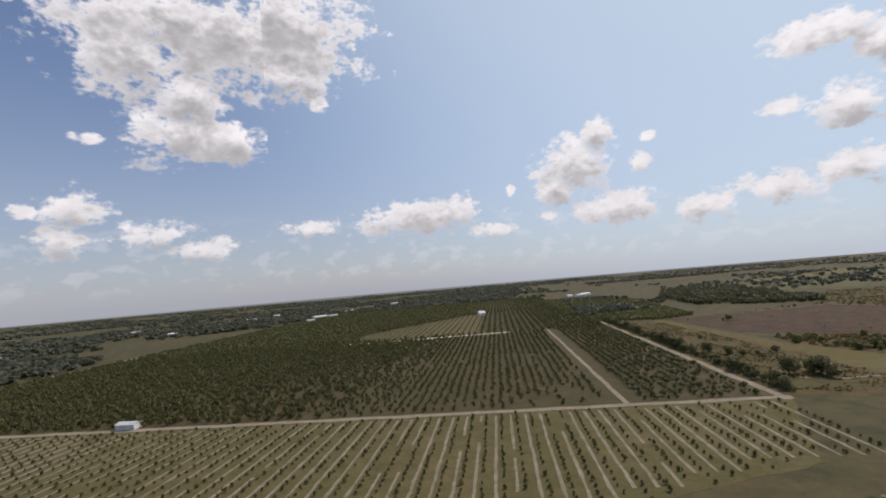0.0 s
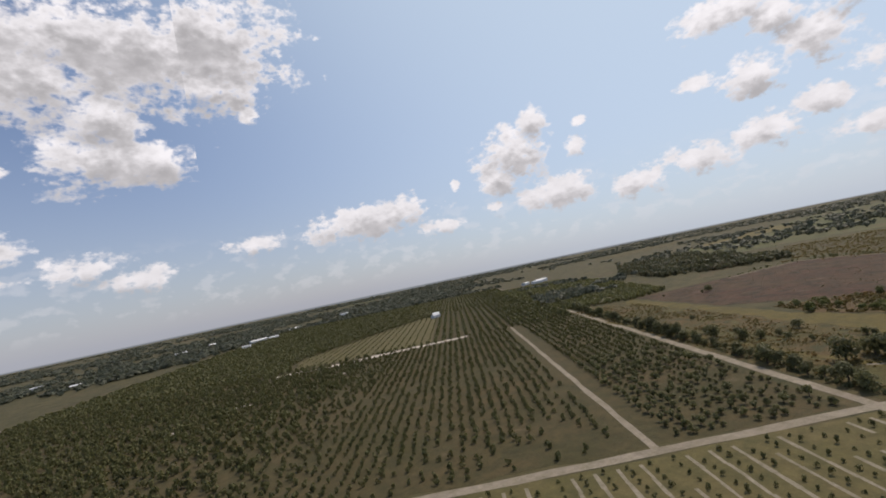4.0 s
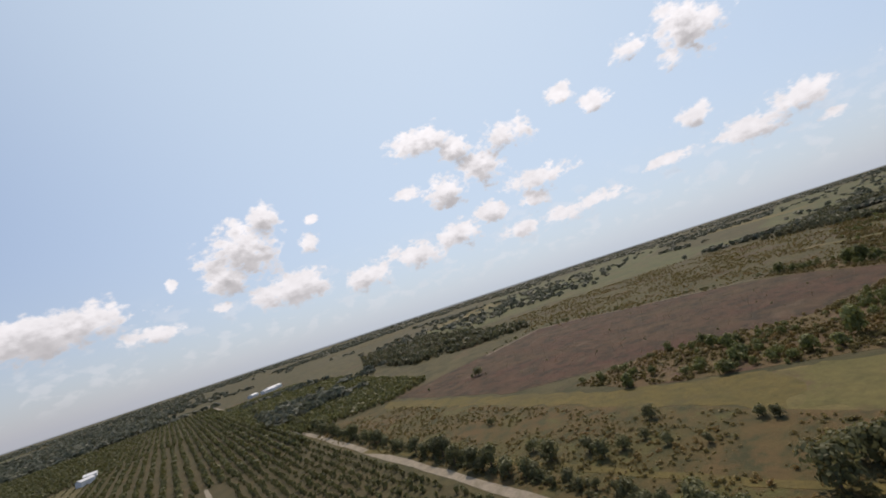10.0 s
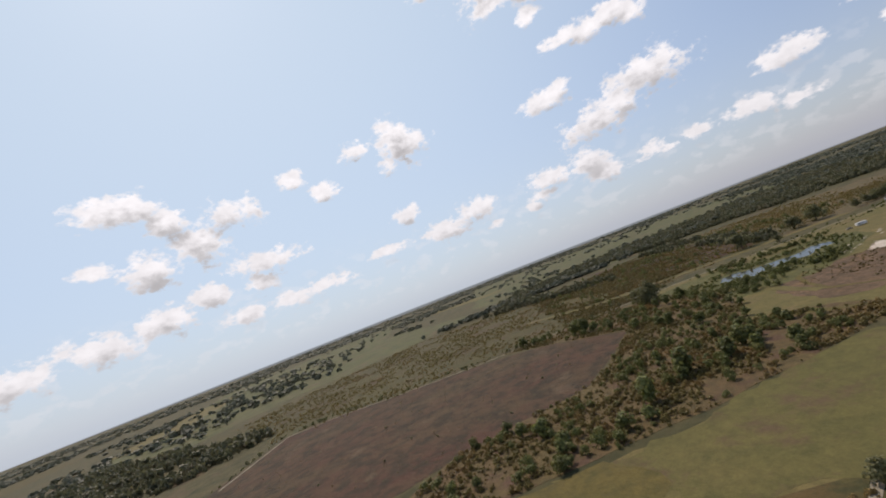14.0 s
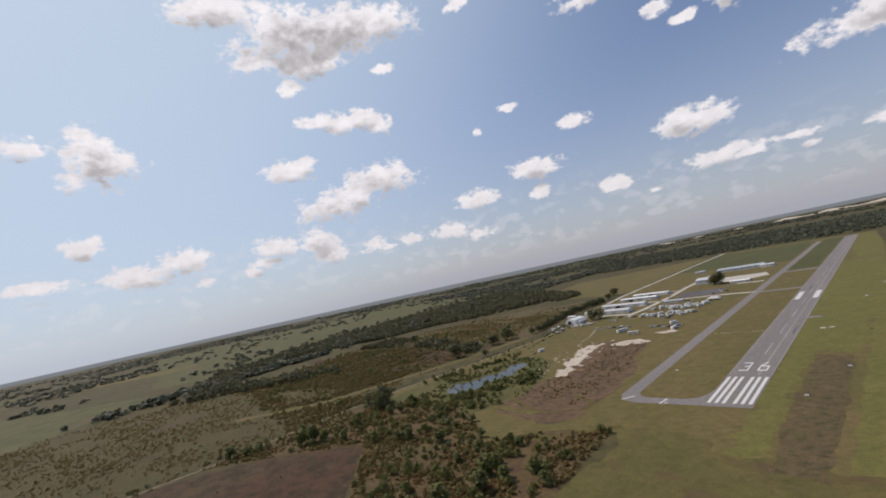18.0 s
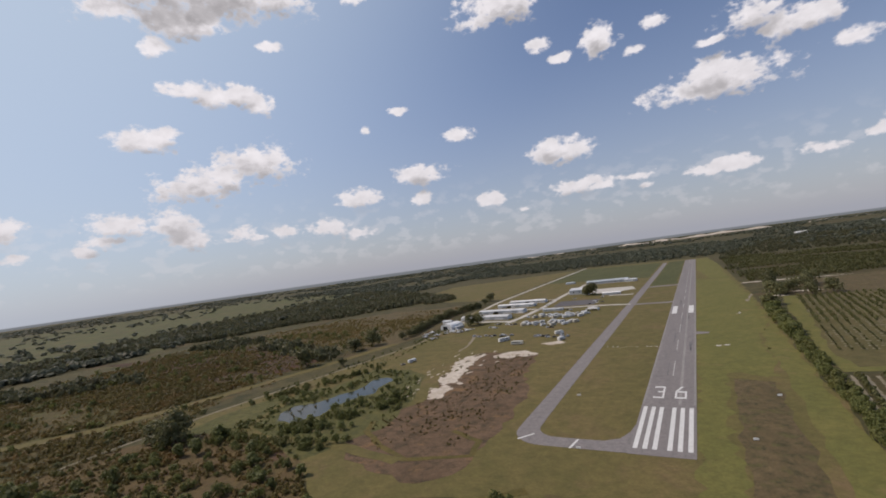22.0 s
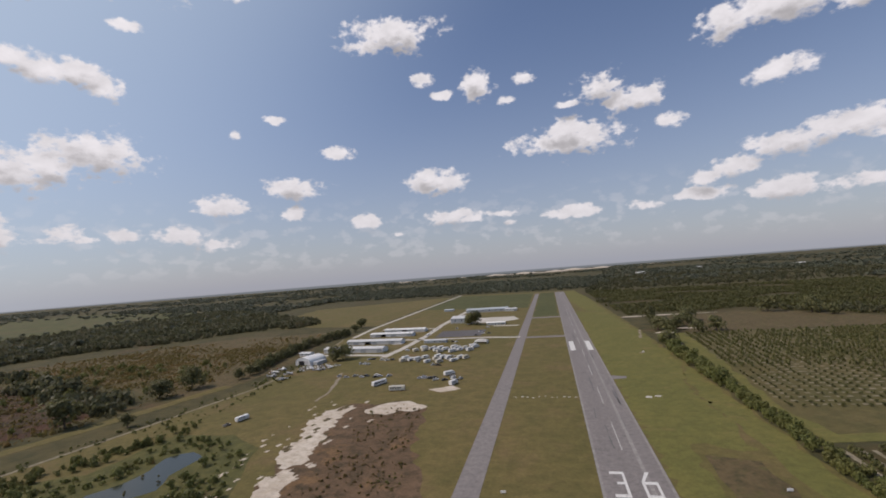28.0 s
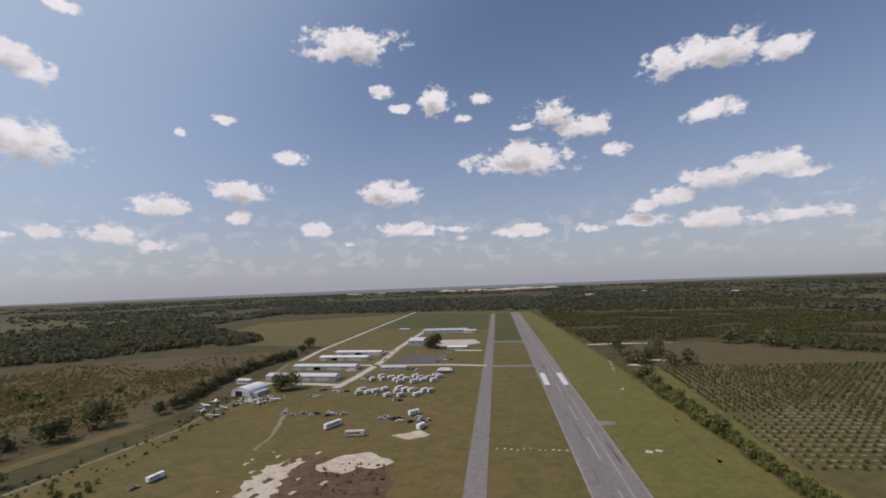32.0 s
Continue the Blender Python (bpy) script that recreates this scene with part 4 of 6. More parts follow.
ribbon("mown_path", WEST_PATH, 11.0, 0.088, M_MOWN, "mown grass path between scrub and pond", "path", 1.2, 68, 9.0)
WOODS = [[(-713, -12), (-910, 135), (-835, 223), (-723, 314), (-674, 429), (-590, 470), (-522, 594), (-466, 680), (-600, 800), (-811, 979), (-1092, 1150), (-1137, 628), (-1077, 263), (-1000, 40), (-820, -60)],
         [(-670, 205), (-522, 205), (-300, 130), (-315, 165), (-440, 215), (-640, 280)],
         [(-495, 575), (-443, 589), (-430, 640), (-502, 720), (-700, 700), (-742, 500)],
         [(-330, -470), (-380, -420), (-520, -560), (-700, -800), (-600, -900), (-440, -760), (-300, -560)],
         [(-700, -120), (-640, -60), (-520, 20), (-480, 60), (-560, 70), (-760, -30)]]
wood = []
for _k, ring in enumerate(WOODS):
    area = abs(sum(ring[i - 1][0] * ring[i][1] - ring[i][0] * ring[i - 1][1] for i in range(len(ring)))) / 2
    wood += scatter(ring, int(area / 46), 80 + _k, 2.2, 7.2, 0.22, 1.35, 0.016)
bulk("woods", wood, CLUMP_FAR, M_WOODS, "dark green woodland west of the airfield", "woods", 24)
SCRUB_W = [(-287, -106), (-652, -25), (-640, 190), (-511, 190), (-339, 100), (-302, 16), (-285, -82)]
field("scrubland", SCRUB_W, 0.04, M_WEEDS, "weedy scrubland west of the path", "field", step=20, jitter=5, seed=45)
bulk("west_scrub", clear_of(scatter(SCRUB_W, 10500, 90, 0.6, 2.8, 0.15, 1.0, 0.018, 2.0), WEST_PATH, 8.0), [p[:34] for p in SHRUB], M_SCRUB, "low olive scrub west of the path", "shrubs", 25)
field("heath", [(-733, 124), (-547, 225), (-321, 140), (-322, 103), (-378, 64), (-487, 79)], 0.06, M_RED, "brown heath field among the scrub", "field", step=16, jitter=4, seed=46)
field("heath", [(-629, 305), (-520, 470), (-330, 520), (-270, 300), (-275, 176), (-352, 198)], 0.06, M_BROWN, "brown weedy field west of the hangars", "field", step=16, jitter=4, seed=47)
bulk("west_scrub", clear_of(scatter([(-601, 306), (-529, 400), (-330, 380), (-320, 228), (-392, 195)], 3400, 91, 0.6, 2.0, 0.2, 1.0, 0.02, 2.5), WEST_PATH, 8.0), [p[:34] for p in SHRUB], M_SCRUB, "olive bushes in the brown field", "shrubs", 26)
bulk("west_scrub", clear_of(scatter([(-420, -440), (-332, -400), (-300, -180), (-288, -110), (-640, -40), (-760, -240), (-560, -520)], 6500, 92, 0.5, 2.3, 0.3, 1.0, 0.02, 2.5), WEST_PATH, 8.0), [p[:34] for p in SHRUB], M_SCRUB, "scattered bushes beyond the russet field", "shrubs", 27)

bulk("west_scrub", clear_of(scatter([(-296, -100), (-640, -40), (-690, 200), (-640, 300), (-560, 430), (-330, 490), (-306, 260), (-300, 100)], 7000, 99, 0.5, 2.2, 0.25, 1.1, 0.015, 1.0), WEST_PATH, 8.0), [p[:34] for p in SHRUB], M_SCRUB, "olive and rusty scrub west of the airfield", "shrubs", 44)
bulk("scrub_trees", clear_of(scatter([(-300, -100), (-640, -40), (-690, 200), (-640, 300), (-330, 300), (-310, 100)], 420, 100, 1.8, 4.2, 0.35, 1.3, 0.012, 1.0), WEST_PATH, 8.0), CLUMP_FAR, M_HEDGE, "scattered small trees in the western scrub", "trees", 45)

# ---- hedge and groves east of the runway ----
ehedge = []
y = -70.0
while y < 345:
    for _k in range(2):
        ehedge.append((70 + rnd.uniform(-3.5, 3.5) + (4 if y > 300 else 0), y + rnd.uniform(-2, 2), (w := rnd.uniform(1.6, 3.2) * (1.3 if y > 190 else 0.85)), w * rnd.uniform(1.2, 1.9)))
    y += 2.6
bulk("boundary_hedge", ehedge, TREE, M_HEDGE, "ragged green hedge along the airfield's edge", "hedge", 28)
stand([tree_kind("boundary_tree", 410 + i, 3.6, 7.0, 0.6, 380, M_HEDGE, "leafy green tree in the boundary hedge", "tree", "trees in the boundary hedge", 0.04, 0.2, 9) for i in range(3)],
      [(71 + rnd.uniform(-4, 4), yy + rnd.uniform(-4, 4), rnd.uniform(0.55, 0.95) if yy < 190 else rnd.uniform(1.0, 1.75)) for yy in [-60 + 9.2 * k for k in range(44)]], 29)
east, near_e, elanes = [], [], []
y = 152.0
while y < 374:
    x = 84.0 + max(0.0, (y - 150) * 0.075)
    while x < 415:
        if y < 376 - max(0, x - 300) * 0.5 and y > 128 + max(0, 130 - x) * 0.5:
            if rnd.random() > 0.08:
                s = rnd.uniform(1.1, 1.75)
                if x < 150 and y < 235:
                    near_e.append((x + rnd.uniform(-0.3, 0.3), y + rnd.uniform(-0.3, 0.3), s / 1.9))
                else:
                    east.append((x + rnd.uniform(-0.4, 0.4), y + rnd.uniform(-0.4, 0.4), s, s * 2.0))
            if noise.noise((x * 0.02, y * 0.02, 5)) > -0.3:
                w, a, b = rnd.uniform(0.7, 2.0), rnd.uniform(0.6, 2.0), rnd.uniform(0.8, 2.4)
                elanes.append([(x - a, y + 3.1 - w / 2, 0.08), (x + b, y + 2.9 - w / 2, 0.08), (x + b * 0.9, y + 3.1 + w / 2, 0.08), (x - a * 0.8, y + 3.3 + w / 2, 0.08)])
        x += 5.4
    y += 6.4
bulk("east_citrus_trees", east, CITRUS, M_CITRUS, "rows of citrus trees east of the runway", "citrus trees", 30)
stand([tree_kind("grove_tree", 420 + i, 1.9, 3.2, 0.5, 150, M_CITRUS, "small round citrus tree in a sandy row", "citrus tree", "citrus trees east of the runway", 0.06, 0.12, 7) for i in range(3)], near_e, 31)
srow = []
x = 80.0
while x < 330:
    y = 100.0 - max(0.0, (x - 80) * 0.02)
    while y > -110:
        if rnd.random() > 0.04:
            srow.append((x + rnd.uniform(-0.3, 0.3) - (100 - y) * 0.06, y, rnd.uniform(1.4, 1.9), rnd.uniform(2.2, 2.9)))
        for off in (-2.6, 2.6):
            w = rnd.uniform(0.5, 1.1)
            xx = x - (100 - y) * 0.06 + off
            elanes.append([(xx - w, y - 1.6, 0.08), (xx + w, y - 1.6, 0.08), (xx + w, y + 1.6, 0.08), (xx - w, y + 1.6, 0.08)])
        y -= 3.2
    x += 9.6
bulk("hedged_citrus_rows", srow, CITRUS, M_CITRUS, "long hedged rows of dark citrus trees", "citrus trees", 32)
tagged(new("sandy_lanes", raw_mesh("sandy_lanes", np.array(elanes), M_LANES)), "sandy lanes between the grove rows", "sand", kind="stuff")
field("green_headland", [(76, 108), (150, 112), (420, 122), (420, 144), (140, 121), (84, 117), (80, 150), (94, 300), (100, 378), (88, 378), (82, 300), (75, 150)], 0.07, M_VERGE, "green grassy headland between the groves", "grass", seed=53)
field("east_grove_floor", [(84, 152), (96, 300), (100, 374), (300, 374), (414, 318), (414, 146), (140, 124)], 0.055, M_YOUNG, "pale grassy floor of the eastern grove", "field", step=14, jitter=2.5, seed=54)
field("dry_paddock", [(92, 385), (120, 520), (240, 520), (300, 440), (380, 392), (300, 380)], 0.05, M_BROWN, "dry brown paddock beside the grove", "field", step=12, seed=48)
stand([tree_kind("paddock_tree", 430 + i, 5.4, 8.8, 0.75, 520, M_OAK, "round dark oak in the dry paddock", "tree", "oaks in the dry paddock", 0.04, 0.3, 10) for i in range(3)],
      [(89, 389, 1.6), (97, 399, 1.5), (106, 420, 1.2), (126, 459, 1.2), (113, 379, 1.0), (131, 386, 1.1), (74, 325, 1.6), (92, 492, 1.2), (227, 510, 1.5), (260, 484, 1.4), (268, 462, 0.9), (120, 440, 1.2), (82, 404, 1.4), (86, 440, 1.0)], 33)
NE = [(66, 1090), (58, 761), (76, 535), (110, 560), (240, 524), (300, 450), (420, 380), (620, 420), (700, 700), (640, 960), (200, 1010)]
field("north_grove_floor", NE, 0.04, M_GROVE, "grassy floor of the northern groves", "field", step=20, jitter=4, seed=49)
ne = []
for a in range(0, 130):
    for b in range(0, 150):
        x, y = 60 + a * 5.4, 370 + b * 4.8
        thin = noise.noise((x * 0.009, y * 0.012, 8.0))
        if thin > 0.28 or rnd.random() < 0.06 or not inside(x, y, NE):
            continue
        s = rnd.uniform(1.9, 2.9) * (0.7 if thin > 0.12 else 1.0)
        ne.append((x + rnd.uniform(-0.7, 0.7), y + rnd.uniform(-0.7, 0.7), s, s * rnd.uniform(1.1, 1.6)))
bulk("north_citrus_trees", ne, CITRUS_FAR, M_CITRUS, "broad dark green groves beyond the dry paddock", "citrus trees", 34)
bulk("woods", scatter([(80, 560), (70, 1000), (120, 1100), (700, 1000), (900, 800), (900, 1700), (227, 1900), (100, 1300), (60, 1100), (62, 760)], 2600, 93, 3.2, 6.0, 0.1, 1.35, 0.006), CLUMP_FAR, M_WOODS, "dark green woods north-east of the runway", "woods", 38)
bulk("woods", scatter([(240, 528), (300, 455), (420, 385), (620, 430), (640, 480), (420, 450), (320, 500), (250, 545)], 220, 95, 3.0, 5.6, 0.0, 1.4, 0.01), TREE, M_WOODS, "line of woodland trees behind the dry paddock", "woods", 39)
north = scatter([(-900, 1330), (-500, 1260), (-206, 1260), (60, 1200), (194, 1500), (100, 2200), (-900, 2200)], 3600, 94, 4.0, 7.0, 0.0, 1.4, 0.01)
bulk("woods", north, TREE_FAR, M_HAZED_WOOD, "dark woods beyond the runway's end", "woods", 35)

# ---- far country: scattered woods to the horizon ----
land = []
rr = random.Random(9)
while len(land) < 30000:
    a, d = rr.uniform(-math.pi, math.pi), 500 * (9.6 ** rr.random())
    x, y = d * math.sin(a), d * math.cos(a) - 100
    near_air = -760 < x < 640 and -560 < y < 1300
    grove = 0 < (x - GO.x) * GU.x + (y - GO.y) * GU.y < 660 and -200 < (x - GO.x) * GV.x + (y - GO.y) * GV.y < 1160
    open_land = any(inside(x, y, r) for r in ([(-1400, -330), (-900, -83), (-752, -238), (-700, -420), (-534, -700), (-909, -912), (-1980, -1076), (-2500, -268)], [(-1100, -60), (-852, 34), (-780, 201), (-719, 417), (-737, 713), (-900, 1100), (-2400, 1700), (-3000, 300)]))
    if near_air or grove or (open_land and rr.random() < 0.86):
        continue
    if noise.noise((x * 0.0021, y * 0.0021, 1.5)) + 0.5 * noise.noise((x * 0.007, y * 0.007, 4)) < rr.uniform(-0.25, 0.3):
        continue
    s = rr.uniform(3.6, 7.5) * (1 + d / 2600)
    land.append((x, y, s * 1.25, rr.uniform(4.5, 9)))
bulk("far_woods", land, TREE_FAR, M_HAZED_WOOD, "distant woods scattered to the horizon", "woods", 36)

# ---- markings of the runway ----
M_FADED = plain("faded_white_paint", (0.50, 0.49, 0.47), 0.85, 0, 0.25, 0.7)


def rect_bm(rects, z):
    bm = bmesh.new()
    for x0, y0, x1, y1 in rects:
        bm.faces.new([bm.verts.new(p) for p in ((x0, y0, z), (x1, y0, z), (x1, y1, z), (x0, y1, z))])
    return bm


runway = bpy.data.objects["runway"]
taxiway = bpy.data.objects["taxiway"]
for k in range(6):
    x0 = -10.5 + 3.5 * k if k < 3 else 1.75 + 3.5 * (k - 3)
    part("threshold_stripe", rect_bm([(x0, 2.2, x0 + 1.75, 48.0)], 0.126), M_PAINT, runway)


def numeral(name, polys, x, y, wide, high):
    bm = bmesh.new()
    for poly in polys:
        bm.faces.new([bm.verts.new((x + px * wide, y + py * high, 0.126)) for px, py in poly])
    return part(name, bm, M_PAINT, runway, "white painted runway numeral")


T3, T6 = 0.18, 0.17
numeral("numeral_3", [[(0, 0), (1, 0), (1, 0.11), (0, 0.11)], [(1 - T3, 0.11), (1, 0.11), (1, 0.46), (1 - T3, 0.52)], [(0.35, 0.48), (1 - T3, 0.48), (1 - T3, 0.58), (0.35, 0.58)],
                      [(1 - T3, 0.52), (1, 0.46), (1, 0.89), (1 - T3, 0.89)], [(0, 0.89), (1, 0.89), (1, 1), (0, 1)]], -7.6, 60.5, 5.0, 18.3)
numeral("numeral_6", [[(0, 0), (1, 0), (1, 0.11), (0, 0.11)], [(1 - T6, 0.11), (1, 0.11), (1, 0.50), (1 - T6, 0.50)], [(0, 0.50), (1, 0.50), (1, 0.61), (0, 0.61)],
                      [(0, 0.11), (T6, 0.11), (T6, 0.50), (0, 0.50)], [(0, 0.61), (T6 + 0.03, 0.61), (0.72, 1), (0.46, 1)]], 2.2, 60.5, 5.2, 18.3)
for k in range(17):
    part("centre_dash", rect_bm([(-0.22, 98 + 61 * k, 0.22, 130 + 61 * k)], 0.125), M_FADED, runway)
for side in (-1, 1):
    part("aiming_mark", rect_bm([(min(side * 5.2, side * 9.6), 309, max(side * 5.2, side * 9.6), 355)], 0.126), M_PAINT, runway)
M_TAR = plain("crack_sealant", (0.135, 0.128, 0.124), 0.6, 0, 0.2, 1.5)
M_PALE = earth("pale_concrete", (0.42, 0.40, 0.36), (0.50, 0.48, 0.44), (0.33, 0.31, 0.27), 0.05, 0.3, 1.5, 0.2)
M_LANE = earth("bleached_asphalt", (0.235, 0.222, 0.212), (0.275, 0.262, 0.248), (0.19, 0.18, 0.175), 0.03, 0.3, 1.6, 0.15)
for k in range(26):
    y0 = rnd.uniform(10, 700)
    x0 = rnd.choice((-6.5, -2.6, 1.2, 5.4, 8.2)) + rnd.uniform(-0.5, 0.5)
    ob = ribbon("crack_seal", [(x0, y0), (x0 + rnd.uniform(-0.8, 0.8), y0 + rnd.uniform(14, 45))], rnd.uniform(0.35, 0.8), 0.123, M_TAR, "dark sealed crack", "crack", 0.25, 400 + k, 5.0)
    ob.parent = runway
    for key in ("label", "category", "kind"):
        del ob[key]
for x0, x1 in ((-11.5, -10.6), (10.6, 11.5)):
    part("edge_band", rect_bm([(x0, 52, x1, 1120)], 0.124), M_LANE, runway, "bleached runway edge")
part("joint_band", rect_bm([(4.0, 52, 5.4, 1120)], 0.1235), M_LANE, runway, "bleached lengthwise seam")
for x0, y0, turn in ((-55, 5, 40), (-33, 1.5, 10)):
    bm = rect_bm([(-0.5, -4.4, 0.5, 4.4)], 0.106)
    ob = part("hold_bar", bm, M_PAINT, taxiway)
    ob.matrix_basis = pose(x0, y0, 0, 0, 0, -turn)
slab("turnoff_stub", [(11.6, 209), (20, 211), (21, 216), (11.6, 219)], 0.11, M_TARMAC, "short asphalt stub beside the runway", "taxiway")
for nm, ring, mt, lb in (("concrete_pad", [(23, 169), (26, 168), (27, 171), (24, 172)], M_PALE, "broken pale concrete pad in the grass"),
                         ("concrete_pad", [(28, 171), (31, 170), (32, 172), (29, 173)], M_PALE, "small pale concrete pad in the grass"),
                         ("bare_patch", [(43, 290), (46, 289), (47, 292), (44, 293)], M_TRACK, "bare sandy patch in the grass"),
                         ("bare_patch", [(58, 360), (62, 384), (66, 410), (64.5, 411), (60.5, 385), (56.5, 361)], M_TRACK, "bare sandy strip beside the hedge"),
                         ("bare_patch", [(74, 385), (82, 392), (96, 384), (88, 380)], M_SAND, "white bare sand beside the oaks"),
                         ("bare_patch", [(100, 412), (112, 414), (128, 408), (116, 404)], M_SAND, "white bare sand beside the oaks"),
                         ("bare_patch", [(64, 520), (120, 524), (180, 528), (120, 531), (70, 528)], M_SAND, "white sandy strip at the wood's edge"),
                         ("sand_flat", [(-134, 150), (-124, 163), (-112, 167), (-97, 155), (-104, 147), (-112, 149), (-118, 141), (-129, 143)], M_SAND, "bare white sand in the stubble paddock"),
                         ("sand_flat", [(-107, 191), (-92, 201), (-85, 193), (-96, 185)], M_SAND, "bare pale sand by the parked vehicles")):
    field(nm, ring, 0.10, mt, lb, "sand" if mt is not M_PALE else "concrete", 4.0, 1.3, 500 + int(ring[0][1]))
SANDY = [(-160, 132), (-155, 154), (-148, 159), (-142, 158), (-140, 146), (-137, 104), (-130, 70), (-125, 48), (-133, 46), (-145, 76), (-152, 92), (-157, 112)]
for k, (ring, lb) in enumerate((([(-159, 130), (-156, 150), (-148, 158), (-141, 155), (-144, 140), (-140, 118), (-146, 104), (-153, 112)], "broad ragged flat of bare white sand"),
                               ([(-152, 96), (-147, 106), (-139, 112), (-135, 98), (-131, 80), (-137, 70), (-145, 80)], "ragged flat of bare white sand beside the paddock"),
                               ([(-141, 66), (-133, 74), (-127, 62), (-124, 48), (-131, 45), (-138, 54)], "tongue of bare white sand at the paddock's corner"))):
    field("sand_flat", ring, 0.09 + 0.004 * k, M_SAND, lb, "sand", 2.2, 1.9, 520 + k)
for k in range(26):
    x0, y0 = rnd.uniform(-158, -126), rnd.uniform(48, 156)
    if inside(x0, y0, SANDY):
        w = rnd.uniform(1.0, 3.0)
        field("weed_island", [(x0, y0), (x0 + w, y0 - w * 0.5), (x0 + w * 1.5, y0 + w * 1.4), (x0 + w * 0.4, y0 + w * 1.8)], 0.11 + 0.0004 * k, M_BROWN, "island of weeds in the bare sand", "weeds", 1.0, 0.5, 560 + k)
for k in range(60):
    x0, y0 = rnd.uniform(-172, -122), rnd.uniform(40, 168)
    if not inside(x0, y0, SANDY):
        w = rnd.uniform(0.7, 2.0)
        field("sand_spot", [(x0, y0), (x0 + w, y0 - w * 0.4), (x0 + w * 1.4, y0 + w * 1.8), (x0 + w * 0.3, y0 + w * 1.5)], 0.09 + 0.0004 * k, M_SAND, "small spot of bare white sand in the grass", "sand", 1.0, 0.4, 630 + k)
ribbon("grass_path", [(-101, -76), (-63, -56), (-40, -38)], 4.0, 0.10, M_STRIP, "mown yellow path through the scrub", "path", 0.6, 61)
ribbon("grass_path", [(-145, 8), (-140, -4), (-120, -18), (-99, -28), (-71, -18), (-74, -4), (-92, 4)], 3.0, 0.104, M_STRIP, "mown yellow path looping round the paddock", "path", 0.5, 62, 6.0)
ribbon("grass_path", [(-262, 60), (-236, 20), (-222, -16), (-196, -24), (-150, -22), (-101, -30)], 6.0, 0.107, M_MOWN, "mown grass path beside the pond", "path", 0.8, 63, 8.0)
ribbon("weed_path", [(-11, -398), (10, -328), (30, -279), (44, -240), (55, -205), (60, -185), (54, -176), (34, -160)], 4.2, 0.097, M_STRIP, "mown path through the weeds", "path", 0.8, 64, 8.0)
ribbon("sandy_path", [(60, -196), (52, -182), (34, -176), (24, -160)], 2.2, 0.11, M_TRACK, "sandy foot path between the trees", "path", 0.4, 65, 5.0)
ribbon("worn_track", [(-196, 246), (-186, 216), (-178, 190), (-176, 168)], 2.4, 0.10, M_TRACK, "faint worn wheel track across the grass", "track", 0.7, 67, 6.0)
for k in range(11):
    _x = -48 + 3.4 * k + rnd.uniform(-0.6, 0.6)
    _y = 172 + rnd.uniform(-1.5, 1.5)
    _w = rnd.uniform(0.4, 1.0)
    field("bare_patch", [(_x, _y), (_x + _w * 1.6, _y - 0.3), (_x + _w * 1.8, _y + _w), (_x + 0.2, _y + _w)], 0.10 + 0.0004 * k, M_PALE, "small pale bare patch in a line across the grass", "bare ground", 1.0, 0.2, 720 + k)
M_DEEP = earth("deep_green_field", (0.070, 0.076, 0.027), (0.088, 0.088, 0.032), (0.052, 0.058, 0.022), 0.008, 0.06, 0.5, 0.4)
field("deep_green_field", [(-284, 800), (-66, 730), (-66, 1125), (-286, 1190)], 0.06, M_DEEP, "dark green crop field north of the sheds", "field", 20, 3, seed=66)
field("deep_green_field", [(-50, 580), (-14, 580), (-14, 1120), (-50, 1120)], 0.06, M_DEEP, "dark green grass between runway and taxiway", "grass", 20, 2, seed=67)
field("olive_field", [(-292, 560), (-560, 620), (-640, 1000), (-300, 1180)], 0.05, M_MOWN, "olive green field beyond the farm road", "field", 30, 6, seed=68)

# ---- apron, roads by the hangars ----
slab("dark_apron", [(-160, 416), (-105, 416), (-105, 467), (-163, 468)], 0.10, M_APRON, "dark asphalt apron", "apron")
for nm, ln, w, lb in (("airfield_road", [(-183, 306), (-178, 350), (-175, 433), (-179, 529), (-175, 742)], 7.5, "pale sandy road between the hangars"),
                      ("farm_road", [(-276, 440), (-284, 520), (-287, 804), (-289, 1242)], 6.0, "straight pale farm road"),
                      ("airfield_road", [(-196, 408), (-165, 404), (-100, 403), (-58, 395)], 7.0, "pale road from the hangars to the taxiway"),
                      ("airfield_road", [(-262, 510), (-172, 499)], 5.0, "pale road behind the hangars"),
                      ("hangar_apron", [(-258, 326), (-229, 324), (-186, 317)], 8.0, "pale concrete apron before the long hangar")):
    ribbon(nm, ln, w, 0.115, M_PALE, lb, "road", 0.4, int(ln[0][1]) + 7, 10.0)
for nm, ring in (("concrete_apron", [(-200, 386), (-188, 386), (-188, 378), (-200, 378)]), ("concrete_apron", [(-100, 494), (-66, 490), (-66, 498), (-100, 502)]), ("concrete_apron", [(-140, 545), (-100, 530), (-70, 560), (-80, 600), (-138, 600)])):
    slab(nm, ring, 0.11, M_PALE, "pale concrete apron by the buildings", "apron")

